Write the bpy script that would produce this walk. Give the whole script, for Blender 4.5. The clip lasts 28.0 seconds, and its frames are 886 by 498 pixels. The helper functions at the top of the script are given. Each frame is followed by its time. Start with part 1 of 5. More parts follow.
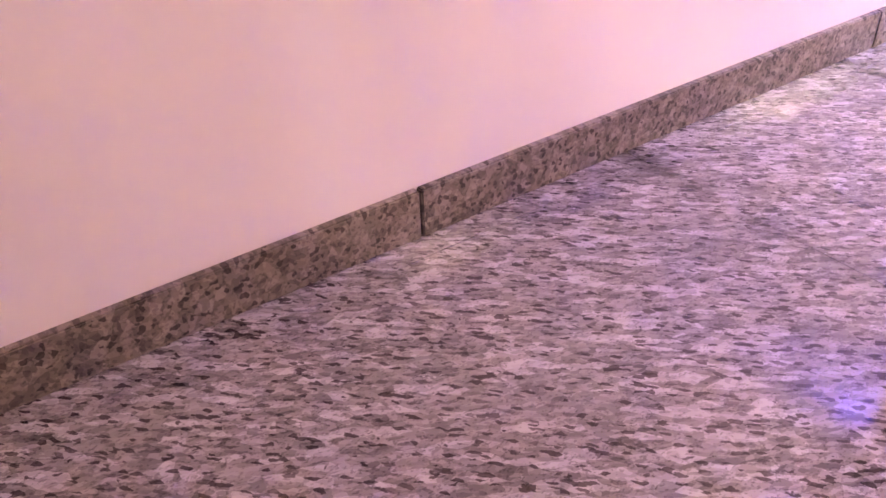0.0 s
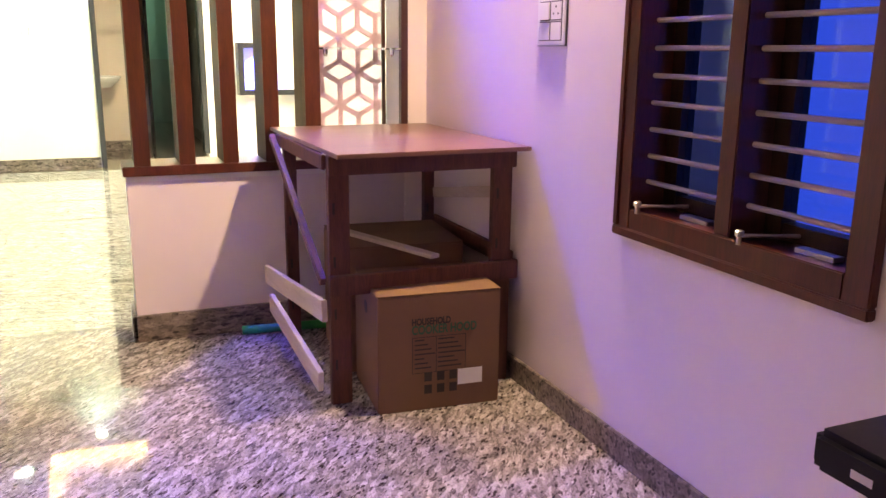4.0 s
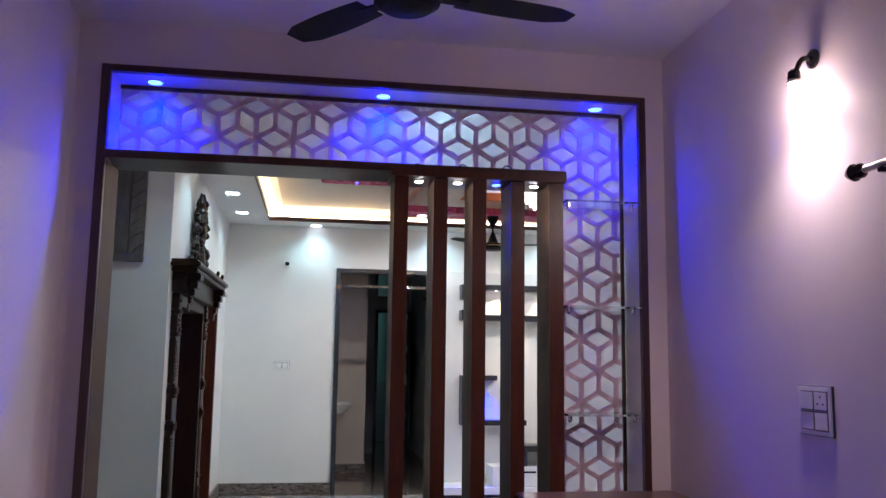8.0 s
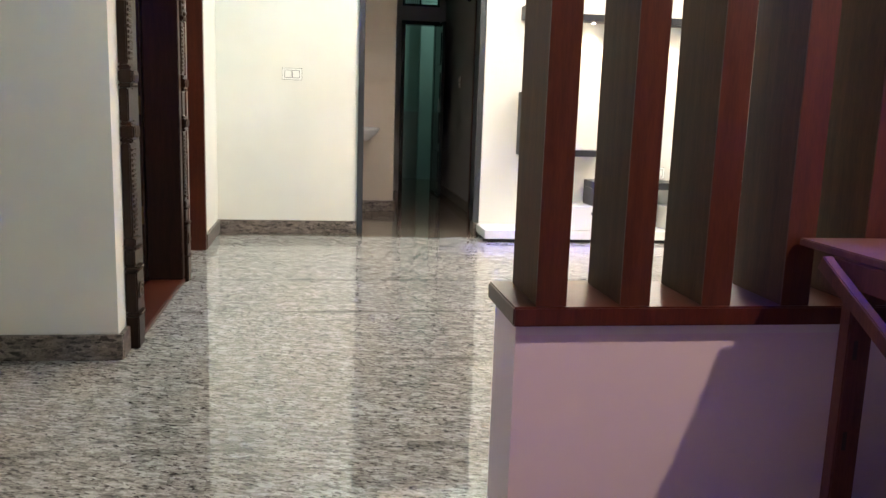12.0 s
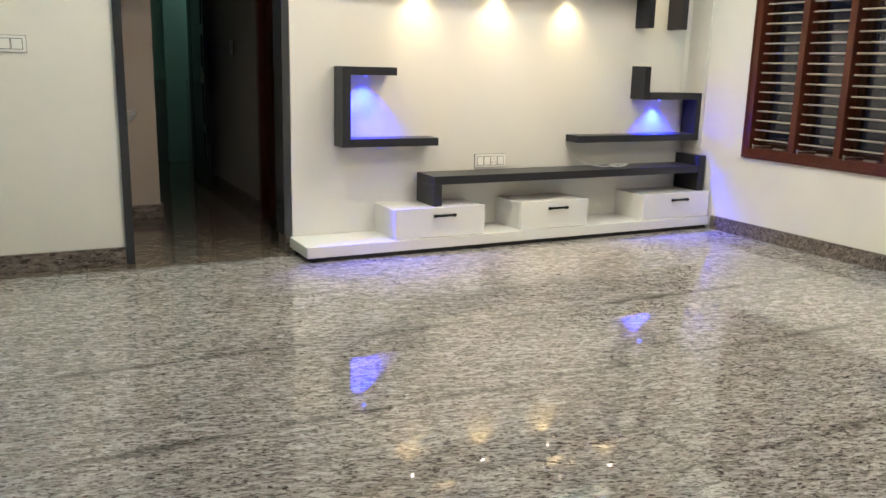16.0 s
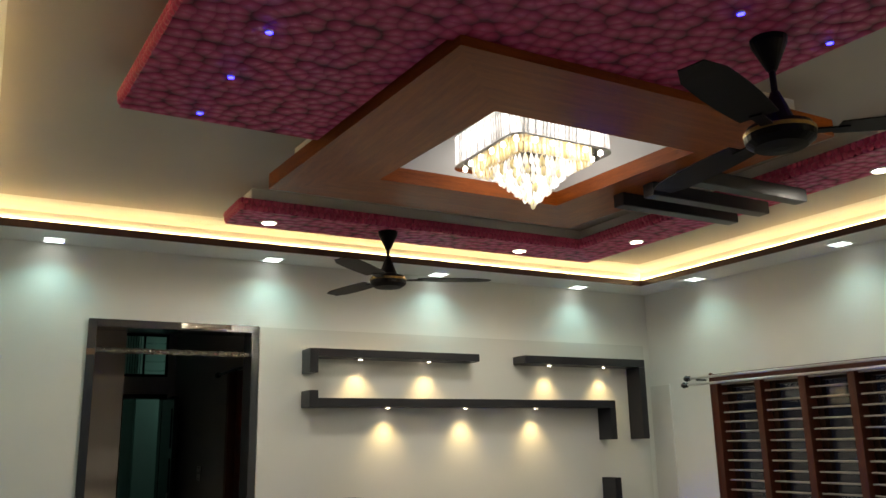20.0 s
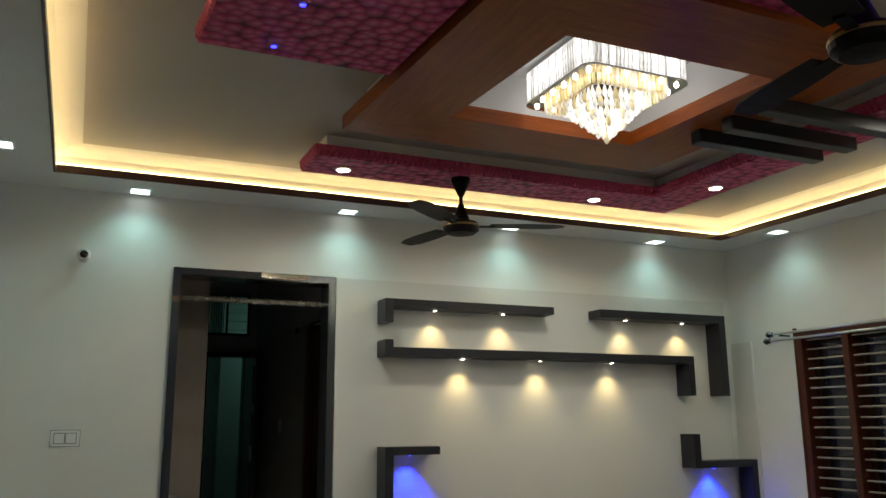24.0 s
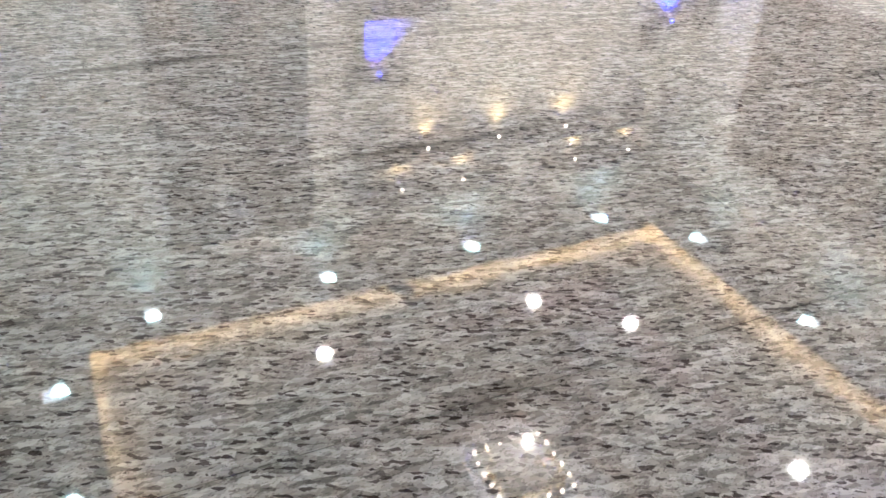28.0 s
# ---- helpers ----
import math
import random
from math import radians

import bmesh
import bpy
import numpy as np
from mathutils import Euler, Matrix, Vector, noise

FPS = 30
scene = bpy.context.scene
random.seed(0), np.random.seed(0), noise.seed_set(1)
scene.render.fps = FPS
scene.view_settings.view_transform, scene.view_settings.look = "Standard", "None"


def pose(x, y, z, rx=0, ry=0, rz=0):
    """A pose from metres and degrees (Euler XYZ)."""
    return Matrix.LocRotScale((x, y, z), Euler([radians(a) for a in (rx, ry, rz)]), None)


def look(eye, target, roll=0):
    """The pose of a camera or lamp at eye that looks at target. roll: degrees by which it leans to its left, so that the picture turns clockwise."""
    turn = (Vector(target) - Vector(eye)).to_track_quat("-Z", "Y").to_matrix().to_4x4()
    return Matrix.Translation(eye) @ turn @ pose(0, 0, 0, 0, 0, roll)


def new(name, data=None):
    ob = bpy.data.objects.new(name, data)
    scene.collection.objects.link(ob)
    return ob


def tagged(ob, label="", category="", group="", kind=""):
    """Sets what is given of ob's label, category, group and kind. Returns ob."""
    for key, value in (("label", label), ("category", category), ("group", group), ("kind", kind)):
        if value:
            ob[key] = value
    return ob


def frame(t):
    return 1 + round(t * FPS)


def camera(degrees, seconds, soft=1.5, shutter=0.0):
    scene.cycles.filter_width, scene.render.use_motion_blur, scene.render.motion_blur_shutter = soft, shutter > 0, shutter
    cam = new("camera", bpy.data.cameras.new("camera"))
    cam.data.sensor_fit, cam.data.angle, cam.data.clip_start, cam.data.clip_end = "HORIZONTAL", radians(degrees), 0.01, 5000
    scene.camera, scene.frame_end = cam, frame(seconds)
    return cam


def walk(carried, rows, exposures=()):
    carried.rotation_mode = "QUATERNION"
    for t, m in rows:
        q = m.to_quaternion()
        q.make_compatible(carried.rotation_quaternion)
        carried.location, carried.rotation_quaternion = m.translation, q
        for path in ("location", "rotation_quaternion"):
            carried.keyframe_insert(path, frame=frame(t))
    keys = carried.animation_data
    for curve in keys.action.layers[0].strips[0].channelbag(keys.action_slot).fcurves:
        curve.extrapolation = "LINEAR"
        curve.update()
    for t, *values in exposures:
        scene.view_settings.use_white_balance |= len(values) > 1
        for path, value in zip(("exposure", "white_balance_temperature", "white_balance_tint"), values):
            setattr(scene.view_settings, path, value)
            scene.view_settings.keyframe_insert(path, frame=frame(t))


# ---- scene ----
cam = camera(56.6, 28.0)
PATH = [
    (0, (-0.033, -8.604, 0.899), (-1.389, -7.691, -0.254), -2.3),
    (0.5, (-0.041, -8.533, 0.903), (-1.128, -7.346, -0.285), -0.5),
    (1, (-0.041, -8.473, 0.911), (-0.841, -7.075, -0.275), -0.3),
    (1.5, (-0.045, -8.454, 0.931), (-0.574, -6.905, -0.218), 0.8),
    (2, (-0.065, -8.471, 0.955), (-0.228, -6.797, -0.129), 1.3),
    (2.5, (-0.068, -8.477, 0.981), (0.117, -6.73, 0.025), 2.0),
    (3, (-0.051, -8.476, 1.026), (0.415, -6.693, 0.25), 1.7),
    (3.5, (-0.031, -8.481, 1.069), (0.614, -6.697, 0.434), 1.1),
    (4, (-0.018, -8.469, 1.123), (0.734, -6.676, 0.654), 0.6),
    (4.5, (-0.008, -8.463, 1.159), (0.783, -6.66, 0.81), 0.4),
    (6.5, (-0.076, -8.513, 1.325), (0.649, -6.655, 1.479), 0.1),
    (7, (-0.11, -8.509, 1.336), (0.458, -6.601, 1.522), 0.2),
    (7.5, (-0.161, -8.517, 1.351), (0.253, -6.572, 1.564), 0.4),
    (8, (-0.206, -8.508, 1.352), (0.096, -6.549, 1.614), 0.8),
    (8.5, (-0.218, -8.453, 1.325), (0.048, -6.49, 1.598), 1.3),
    (9, (-0.223, -8.322, 1.272), (0.045, -6.355, 1.512), 1.6),
    (9.5, (-0.275, -8.165, 1.233), (0.019, -6.191, 1.366), 2.5),
    (10, (-0.348, -7.932, 1.187), (-0.023, -5.959, 1.205), 2.0),
    (10.5, (-0.337, -7.636, 1.117), (0.0, -5.666, 1.045), 1.2),
    (11, (-0.323, -7.314, 1.089), (0.014, -5.352, 0.897), 1.2),
    (11.5, (-0.329, -7.003, 1.064), (0.009, -5.048, 0.817), 1.8),
    (12, (-0.3, -6.653, 1.052), (-0.002, -4.705, 0.708), 1.9),
    (12.5, (-0.331, -6.331, 1.048), (-0.115, -4.384, 0.649), 2.4),
    (14.5, (-0.455, -5.203, 1.038), (-0.204, -3.294, 0.495), 1.1),
    (15, (-0.483, -5.114, 1.079), (0.162, -3.304, 0.525), 2.0),
    (15.5, (-0.527, -5.063, 1.155), (0.295, -3.321, 0.617), 1.4),
    (16, (-0.539, -5.074, 1.203), (0.366, -3.345, 0.766), 1.5),
    (16.5, (-0.528, -5.091, 1.245), (0.392, -3.353, 0.881), 1.6),
    (17, (-0.527, -5.082, 1.265), (0.405, -3.33, 1.014), 1.6),
    (17.5, (-0.518, -5.086, 1.329), (0.423, -3.325, 1.212), 1.7),
    (18, (-0.523, -5.066, 1.39), (0.435, -3.311, 1.379), 1.9),
    (18.5, (-0.52, -5.075, 1.419), (0.446, -3.326, 1.515), 1.6),
    (19, (-0.506, -5.097, 1.466), (0.454, -3.356, 1.68), 0.9),
    (19.5, (-0.512, -5.113, 1.48), (0.445, -3.391, 1.825), -0.0),
    (20, (-0.513, -5.124, 1.503), (0.439, -3.426, 1.963), -1.2),
    (20.5, (-0.511, -5.135, 1.533), (0.432, -3.465, 2.101), -2.9),
    (21, (-0.515, -5.146, 1.559), (0.423, -3.516, 2.24), -6.0),
    (21.5, (-0.513, -5.156, 1.578), (0.421, -3.555, 2.328), -8.5),
    (23.5, (-0.52, -5.106, 1.407), (0.335, -3.387, 1.969), -3.5),
    (24, (-0.484, -5.098, 1.327), (0.307, -3.308, 1.739), -0.4),
    (24.5, (-0.455, -5.086, 1.247), (0.299, -3.257, 1.543), 1.1),
    (25, (-0.444, -5.073, 1.174), (0.297, -3.225, 1.36), 2.2),
    (25.5, (-0.457, -5.07, 1.112), (0.3, -3.219, 1.089), 2.5),
    (26, (-0.488, -5.033, 1.08), (0.301, -3.211, 0.841), 2.4),
    (26.5, (-0.481, -5.033, 1.039), (0.324, -3.257, 0.594), 2.5),
    (27, (-0.466, -5.036, 0.997), (0.336, -3.332, 0.323), 2.4),
    (27.5, (-0.464, -5.057, 0.956), (0.326, -3.433, 0.095), 2.6),
    (28, (-0.459, -5.079, 0.908), (0.293, -3.572, -0.171), 2.9),
]
EXPOSURES = [(0.0, 3.8, 8220, 28), (0.6, 3.65, 8720, 10), (1.2, 3.45, 8920, 0), (2.0, 3.05, 9050, 1), (3.0, 2.8, 8920, 3), (4.0, 3.3, 8550, 8), (5.0, 2.75, 7300, 13), (6.5, 1.65, 6100, 23), (8.0, 0.9, 5550, 27), (9.0, 0.57, 5420, 27), (10.0, 1.2, 6700, 21), (11.0, 1.55, 6700, 21), (12.0, 1.95, 6620, 21), (12.5, 1.9, 6800, 19), (15.0, 1.53, 6800, 17), (16.0, 1.15, 6700, 17), (17.0, 1.0, 6700, 17), (18.5, 0.45, 6450, 18), (20.0, -0.1, 6750, 14), (21.0, -0.12, 6650, 13), (24.0, -0.4, 6400, 11), (25.0, 0.12, 6550, 16), (26.0, 0.62, 6550, 19), (27.0, 1.38, 6350, 21), (28.0, 1.73, 6050, 23)]
walk(cam, [(t, look(eye, target, roll)) for t, eye, target, roll in PATH], EXPOSURES)

# ---- night sky ----
world = bpy.data.worlds.new("night")
scene.world = world
world.use_nodes = True
world.node_tree.nodes["Background"].inputs[0].default_value = (0.01, 0.012, 0.02, 1)
world.node_tree.nodes["Background"].inputs[1].default_value = 0.3


# ---- lamps ----
def lamp(kind, place, power, colour, size=0.05, aim=(0, 0, -1), cone=90, blend=0.6, name="lamp"):
    data = bpy.data.lights.new(name, kind)
    data.energy, data.color = power, colour
    if kind == "AREA":
        data.shape, data.size = "DISK", size
        data.spread = radians(cone)
    else:
        data.shadow_soft_size = size
    if kind == "SPOT":
        data.spot_size, data.spot_blend = radians(cone), blend
    ob = new(name, data)
    ob.matrix_world = look(place, Vector(place) + Vector(aim))
    return ob


COOL, BLUE = (0.56, 1.0, 0.93), (0.004, 0.010, 1.0)
HALL_Z, TOP_Z, SIT_Z = 2.675, 2.90, 2.67
PY = -5.20
TV_LIGHTS = [-0.224, 1.05, 2.26, 3.51]
LEFT_LIGHTS = [-3.97, -2.79, -1.66, -0.73]
RIGHT_LIGHTS = [-0.72, -1.95, -3.2, -4.4]
PANEL_LIGHTS = [(0.748, -0.985), (2.355, -0.985), (2.87, -1.48), (2.955, -3.0)]
BLUE_DOTS = [(0.077, -2.325), (0.098, -2.664), (0.117, -3.006), (0.134, -3.367), (0.152, -3.704), (0.517, -3.704), (0.888, -3.704), (1.26, -3.704), (1.645, -3.704)]
# Unseen front row, added to light the column and the red front edge.
FRONT_LIGHTS = [0.35, 1.95, 3.45]
DOWN = [(x, -0.10) for x in TV_LIGHTS] + [(x, -4.90) for x in FRONT_LIGHTS] + [(-0.91, y) for y in LEFT_LIGHTS] + [(4.13, y) for y in RIGHT_LIGHTS]
RED_Z = 2.668
for x, y in DOWN:
    lamp("SPOT", (x + (0.05 if x < -0.9 else -0.05 if x > 4 else 0), y - (0.07 if y == -0.10 else 0), HALL_Z - 0.012), 9.5, COOL, 0.05, cone=140, blend=1.0, name="downlight_lamp")
for x, y in PANEL_LIGHTS:
    lamp("AREA", (x, y, RED_Z - 0.012), 7.0, (0.97, 0.97, 0.82), 0.08, cone=172, name="panel_lamp")
lamp("SPOT", (1.495, -2.345, 2.465), 20.0, (0.97, 0.96, 0.80), 0.012, cone=179, blend=0.05, name="chandelier_lamp")
for x, power in ((-0.88, 34.0), (0.05, 42.0), (0.985, 20.0)):
    lamp("SPOT", (x, -5.11, 2.443), power, BLUE, 0.03, cone=138, blend=1.0, name="soffit_lamp")
for n in range(4):
    lamp("SPOT", (0.206 + 0.165 * n, -5.15, 2.078), 24.0 if n == 2 else 4.0, BLUE if n == 2 else (1.0, 0.9, 0.75), 0.012, (0, -0.22, -1), 62, 0.7, "slat_lamp")
lamp("POINT", (1.205, -6.27, 2.155), 1.9, (1.0, 0.74, 0.52), 0.025, name="wall_lamp_bulb")
lamp("SPOT", (1.195, -6.27, 2.15), 21.0, (1.0, 0.79, 0.58), 0.025, (-0.6, -0.05, -0.9), 160, 1.0, "wall_lamp_beam")
SHELF_SPOTS = [(1.66, 2.046), (2.17, 2.046), (3.19, 2.046), (3.71, 2.046), (1.86, 1.732), (2.455, 1.732), (3.05, 1.732)]
for x, z in SHELF_SPOTS:
    lamp("SPOT", (x, -0.105, z - 0.004), 8.5, (1.0, 0.76, 0.34), 0.012, cone=96, blend=1.0, name="shelf_lamp")
for x, z in ((1.48, 1.118), (3.92, 0.965)):
    lamp("SPOT", (x, -0.10, z), 95.0, (0.004, 0.016, 1.0), 0.015, cone=100, blend=1.0, name="niche_lamp")
lamp("POINT", (-1.75, -2.75, 2.2), 1.6, (0.10, 0.06, 1.0), 0.05, name="side_room_lamp")
lamp("POINT", (1.75, 4.4, 2.3), 1.7, (0.55, 1.0, 0.85), 0.1, name="utility_lamp")


# ---- materials ----
def material(name):
    m = bpy.data.materials.new(name)
    m.use_nodes = True
    return m, m.node_tree, m.node_tree.nodes["Principled BSDF"]


def link(tree, a, b):
    tree.links.new(a, b)


def ramp(tree, fac, stops):
    r = tree.nodes.new("ShaderNodeValToRGB")
    el = r.color_ramp.elements
    while len(el) < len(stops):
        el.new(0.5)
    for e, (p, c) in zip(el, stops):
        e.position, e.color = p, (*c, 1)
    link(tree, fac, r.inputs[0])
    return r.outputs[0]


def noise_tex(tree, scale, detail=4.0, rough=0.6, stretch=(1, 1, 1), turn=0.0, space="Object"):
    c = tree.nodes.new("ShaderNodeTexCoord")
    mp = tree.nodes.new("ShaderNodeMapping")
    mp.inputs["Scale"].default_value = stretch
    mp.inputs["Rotation"].default_value = (0, 0, turn)
    n = tree.nodes.new("ShaderNodeTexNoise")
    n.inputs["Scale"].default_value, n.inputs["Detail"].default_value, n.inputs["Roughness"].default_value = scale, detail, rough
    link(tree, c.outputs[space], mp.inputs[0])
    link(tree, mp.outputs[0], n.inputs["Vector"])
    return n.outputs[0], mp


def bump(tree, bsdf, height, strength, distance=0.01):
    b = tree.nodes.new("ShaderNodeBump")
    b.inputs["Strength"].default_value, b.inputs["Distance"].default_value = strength, distance
    link(tree, height, b.inputs["Height"])
    link(tree, b.outputs[0], bsdf.inputs["Normal"])


def mix(tree, fac, a, b, mode="MIX"):
    n = tree.nodes.new("ShaderNodeMix")
    n.data_type, n.blend_type = "RGBA", mode
    for v, i in ((fac, 0), (a, 6), (b, 7)):
        if isinstance(v, (int, float)):
            n.inputs[i].default_value = v
        elif isinstance(v, tuple):
            n.inputs[i].default_value = (*v, 1)
        else:
            link(tree, v, n.inputs[i])
    return n.outputs[2]


def paint(name, colour, rough=0.5, wear=0.06, grain=60.0, bumps=0.08):
    m, t, b = material(name)
    big, _ = noise_tex(t, 1.3, 3)
    fine, _ = noise_tex(t, grain, 3)
    dark = tuple(c * (1 - wear) for c in colour)
    link(t, ramp(t, big, [(0.35, dark), (0.65, colour)]), b.inputs["Base Color"])
    b.inputs["Roughness"].default_value = rough
    bump(t, b, fine, bumps, 0.002)
    return m


def wood(name, dark, light, rough=0.35, along=(1, 1, 12), scale=3.0, coat=0.0):
    m, t, b = material(name)
    f, mp = noise_tex(t, scale, 6, 0.65, tuple(14.0 / a for a in along))
    g, _ = noise_tex(t, scale * 9, 3, 0.6, tuple(14.0 / a for a in along))
    base = ramp(t, f, [(0.3, dark), (0.7, light)])
    link(t, mix(t, 0.35, base, ramp(t, g, [(0.35, dark), (0.65, light)])), b.inputs["Base Color"])
    b.inputs["Roughness"].default_value = rough
    b.inputs["Coat Weight"].default_value = coat
    b.inputs["Coat Roughness"].default_value = 0.1
    bump(t, b, g, 0.12, 0.002)
    return m


def glow(name, colour, strength):
    m, t, b = material(name)
    b.inputs["Base Color"].default_value = (*colour, 1)
    b.inputs["Emission Color"].default_value = (*colour, 1)
    b.inputs["Emission Strength"].default_value = strength
    return m


def granite(name, size, rough, tone, stain=0.0, flow=0.98, pale=0.90):
    """Grey stone: ragged pale flakes drawn out along one direction, mid-grey ground and small dark flecks; size: metres of a flake."""
    m, t, b = material(name)
    c = t.nodes.new("ShaderNodeTexCoord")
    at = c.outputs["Object"]
    for scale, share in ((1.3 / size, size * 0.30), (5.5 / size, size * 0.10)):
        wob = t.nodes.new("ShaderNodeTexNoise")
        wob.inputs["Scale"].default_value, wob.inputs["Detail"].default_value = scale, 3
        link(t, c.outputs["Object"], wob.inputs["Vector"])
        add = t.nodes.new("ShaderNodeMix")
        add.data_type = "VECTOR"
        add.inputs[0].default_value = share
        link(t, at, add.inputs[4])
        link(t, wob.outputs[1], add.inputs[5])
        at = add.outputs[1]

    def cells(long, wide, turn):
        mp = t.nodes.new("ShaderNodeMapping")
        mp.vector_type = "TEXTURE"
        mp.inputs["Scale"].default_value = (long, wide, wide)
        mp.inputs["Rotation"].default_value = (0, 0, turn)
        link(t, at, mp.inputs[0])
        v = t.nodes.new("ShaderNodeTexVoronoi")
        v.inputs["Scale"].default_value = 1.0
        link(t, mp.outputs[0], v.inputs["Vector"])
        sep = t.nodes.new("ShaderNodeSeparateColor")
        link(t, v.outputs["Color"], sep.inputs[0])
        return sep.outputs[0]

    def grey(v, warm=0.0):
        return (v * tone[0] * (1 + warm), v * tone[1], v * tone[2] * (1 - warm))

    flake = ramp(t, cells(size * 1.65, size * 0.52, flow), [(0.0, grey(0.22, 0.03)), (0.22, grey(0.35, 0.05)), (0.48, grey(0.48, 0.05)), (0.66, grey(0.58, 0.03)), (0.76, grey(pale * 0.84)), (1.0, grey(pale))])
    ground = ramp(t, cells(size * 0.62, size * 0.25, flow + 0.15), [(0.0, grey(0.09)), (0.25, grey(0.28, 0.04)), (0.6, grey(0.56, 0.04)), (1.0, grey(0.84))])
    fleck = ramp(t, cells(size * 0.60, size * 0.22, flow - 0.12), [(0.0, (0.13, 0.10, 0.10)), (0.09, (0.22, 0.19, 0.19)), (0.13, (0.66, 0.64, 0.64)), (0.18, (1, 1, 1)), (1.0, (1, 1, 1))])
    speck = ramp(t, cells(size * 0.17, size * 0.11, flow + 0.6), [(0.0, (0.42, 0.40, 0.40)), (0.12, (0.6, 0.58, 0.58)), (0.17, (1, 1, 1)), (1.0, (1, 1, 1))])
    colour = mix(t, 0.92, mix(t, 0.46, flake, ground), fleck, "MULTIPLY")
    colour = mix(t, 0.7, colour, speck, "MULTIPLY")
    cloud, _ = noise_tex(t, 1.7, 4, 0.6)
    colour = mix(t, 1.0, colour, ramp(t, cloud, [(0.3, (0.80, 0.79, 0.79)), (0.7, (1.0, 1.0, 1.0))]), "MULTIPLY")
    if stain:
        # damp marks that follow the joints of the slabs
        sx = t.nodes.new("ShaderNodeSeparateXYZ")
        link(t, c.outputs["Generated"], sx.inputs[0])
        sub = t.nodes.new("ShaderNodeMath")
        sub.operation = "SUBTRACT"
        link(t, sx.outputs[1], sub.inputs[0])
        sub.inputs[1].default_value = 0.5
        ab = t.nodes.new("ShaderNodeMath")
        ab.operation = "ABSOLUTE"
        link(t, sub.outputs[0], ab.inputs[0])
        patch, _ = noise_tex(t, 2.3, 3)
        ad = t.nodes.new("ShaderNodeMath")
        ad.operation = "MULTIPLY_ADD"
        link(t, patch, ad.inputs[0])
        ad.inputs[1].default_value = 0.17
        link(t, ab.outputs[0], ad.inputs[2])
        colour = mix(t, 1.0, colour, ramp(t, ad.outputs[0], [(0.556, (1, 1, 1)), (0.604, (1 - stain, 1 - stain, 1 - stain * 1.03))]), "MULTIPLY")
        info = t.nodes.new("ShaderNodeObjectInfo")
        colour = mix(t, 1.0, colour, ramp(t, info.outputs["Random"], [(0.0, (0.90, 0.90, 0.90)), (1.0, (1.0, 1.0, 1.0))]), "MULTIPLY")
    link(t, colour, b.inputs["Base Color"])
    b.inputs["Roughness"].default_value = rough
    return m


M_FLOOR = granite("polished_granite", 0.027, 0.03, (0.60, 0.545, 0.555), 0.60, 0.90, 1.08)
M_HALLFLOOR = granite("hall_granite", 0.025, 0.03, (0.78, 0.74, 0.725), 0.55, -0.27)
# Hall granite pattern again, in a darker and browner tone.
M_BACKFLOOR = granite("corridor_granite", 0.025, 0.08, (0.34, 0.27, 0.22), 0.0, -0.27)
M_SKIRT = granite("skirting_granite", 0.040, 0.28, (0.42, 0.36, 0.33), 0.0, 0.0)
M_WALL = paint("white_wall_paint", (0.80, 0.79, 0.75), 0.45)
# Ceiling colour lowered below M_CEIL to hold down the field's rendered brightness.
M_FIELD = paint("darkened_ceiling_field", (0.52, 0.47, 0.42), 0.6)
M_PINK = paint("sitting_room_paint", (0.78, 0.695, 0.745), 0.5)
M_CEIL = paint("ceiling_paint", (0.80, 0.79, 0.77), 0.6)
M_TEAK = wood("teak", (0.042, 0.0095, 0.005), (0.108, 0.023, 0.010), 0.32)
M_DARK = wood("dark_carved_wood", (0.010, 0.004, 0.002), (0.036, 0.013, 0.006), 0.38)
M_DARK.node_tree.nodes["Principled BSDF"].inputs["Specular IOR Level"].default_value = 0.25
M_SLAT = wood("red_brown_slat_veneer", (0.040, 0.011, 0.005), (0.105, 0.029, 0.011), 0.32)
M_FRAME = wood("dark_frame_laminate", (0.035, 0.014, 0.012), (0.07, 0.03, 0.025), 0.3)
M_SLATSIDE = wood("grey_brown_laminate", (0.042, 0.019, 0.009), (0.105, 0.050, 0.023), 0.55)
M_SLATSIDE.node_tree.nodes["Principled BSDF"].inputs["Specular IOR Level"].default_value = 0.25
M_GREY = paint("slate_grey_laminate", (0.026, 0.026, 0.031), 0.32)
M_GREY.node_tree.nodes["Principled BSDF"].inputs["Specular IOR Level"].default_value = 0.3
M_WHITE = paint("white_laminate", (0.80, 0.80, 0.78), 0.18, 0.02)
M_PANEL = paint("tv_panel_laminate", (0.72, 0.71, 0.67), 0.035, 0.02, 5.0, 0.10)
M_STONE = paint("grey_granite_frame", (0.038, 0.040, 0.046), 0.15)
M_BLACK = paint("black_enamel", (0.012, 0.011, 0.012), 0.25)
M_STANDTOP = paint("black_stand_enamel", (0.006, 0.005, 0.006), 0.35, 0.3)
M_STANDTOP.node_tree.nodes["Principled BSDF"].inputs["Specular IOR Level"].default_value = 0.2
M_FAN = paint("dark_fan_enamel", (0.007, 0.005, 0.005), 0.45)
M_FAN.node_tree.nodes["Principled BSDF"].inputs["Specular IOR Level"].default_value = 0.08
M_PLASTIC = paint("white_plastic", (0.84, 0.84, 0.82), 0.3, 0.02)
M_CARD = paint("cardboard", (0.185, 0.098, 0.055), 0.8, 0.15)
M_RED, _t, _b = material("red_scale_panel")
_c = _t.nodes.new("ShaderNodeTexCoord")
_mp = _t.nodes.new("ShaderNodeMapping")
_mp.inputs["Scale"].default_value = (19, 21, 21)
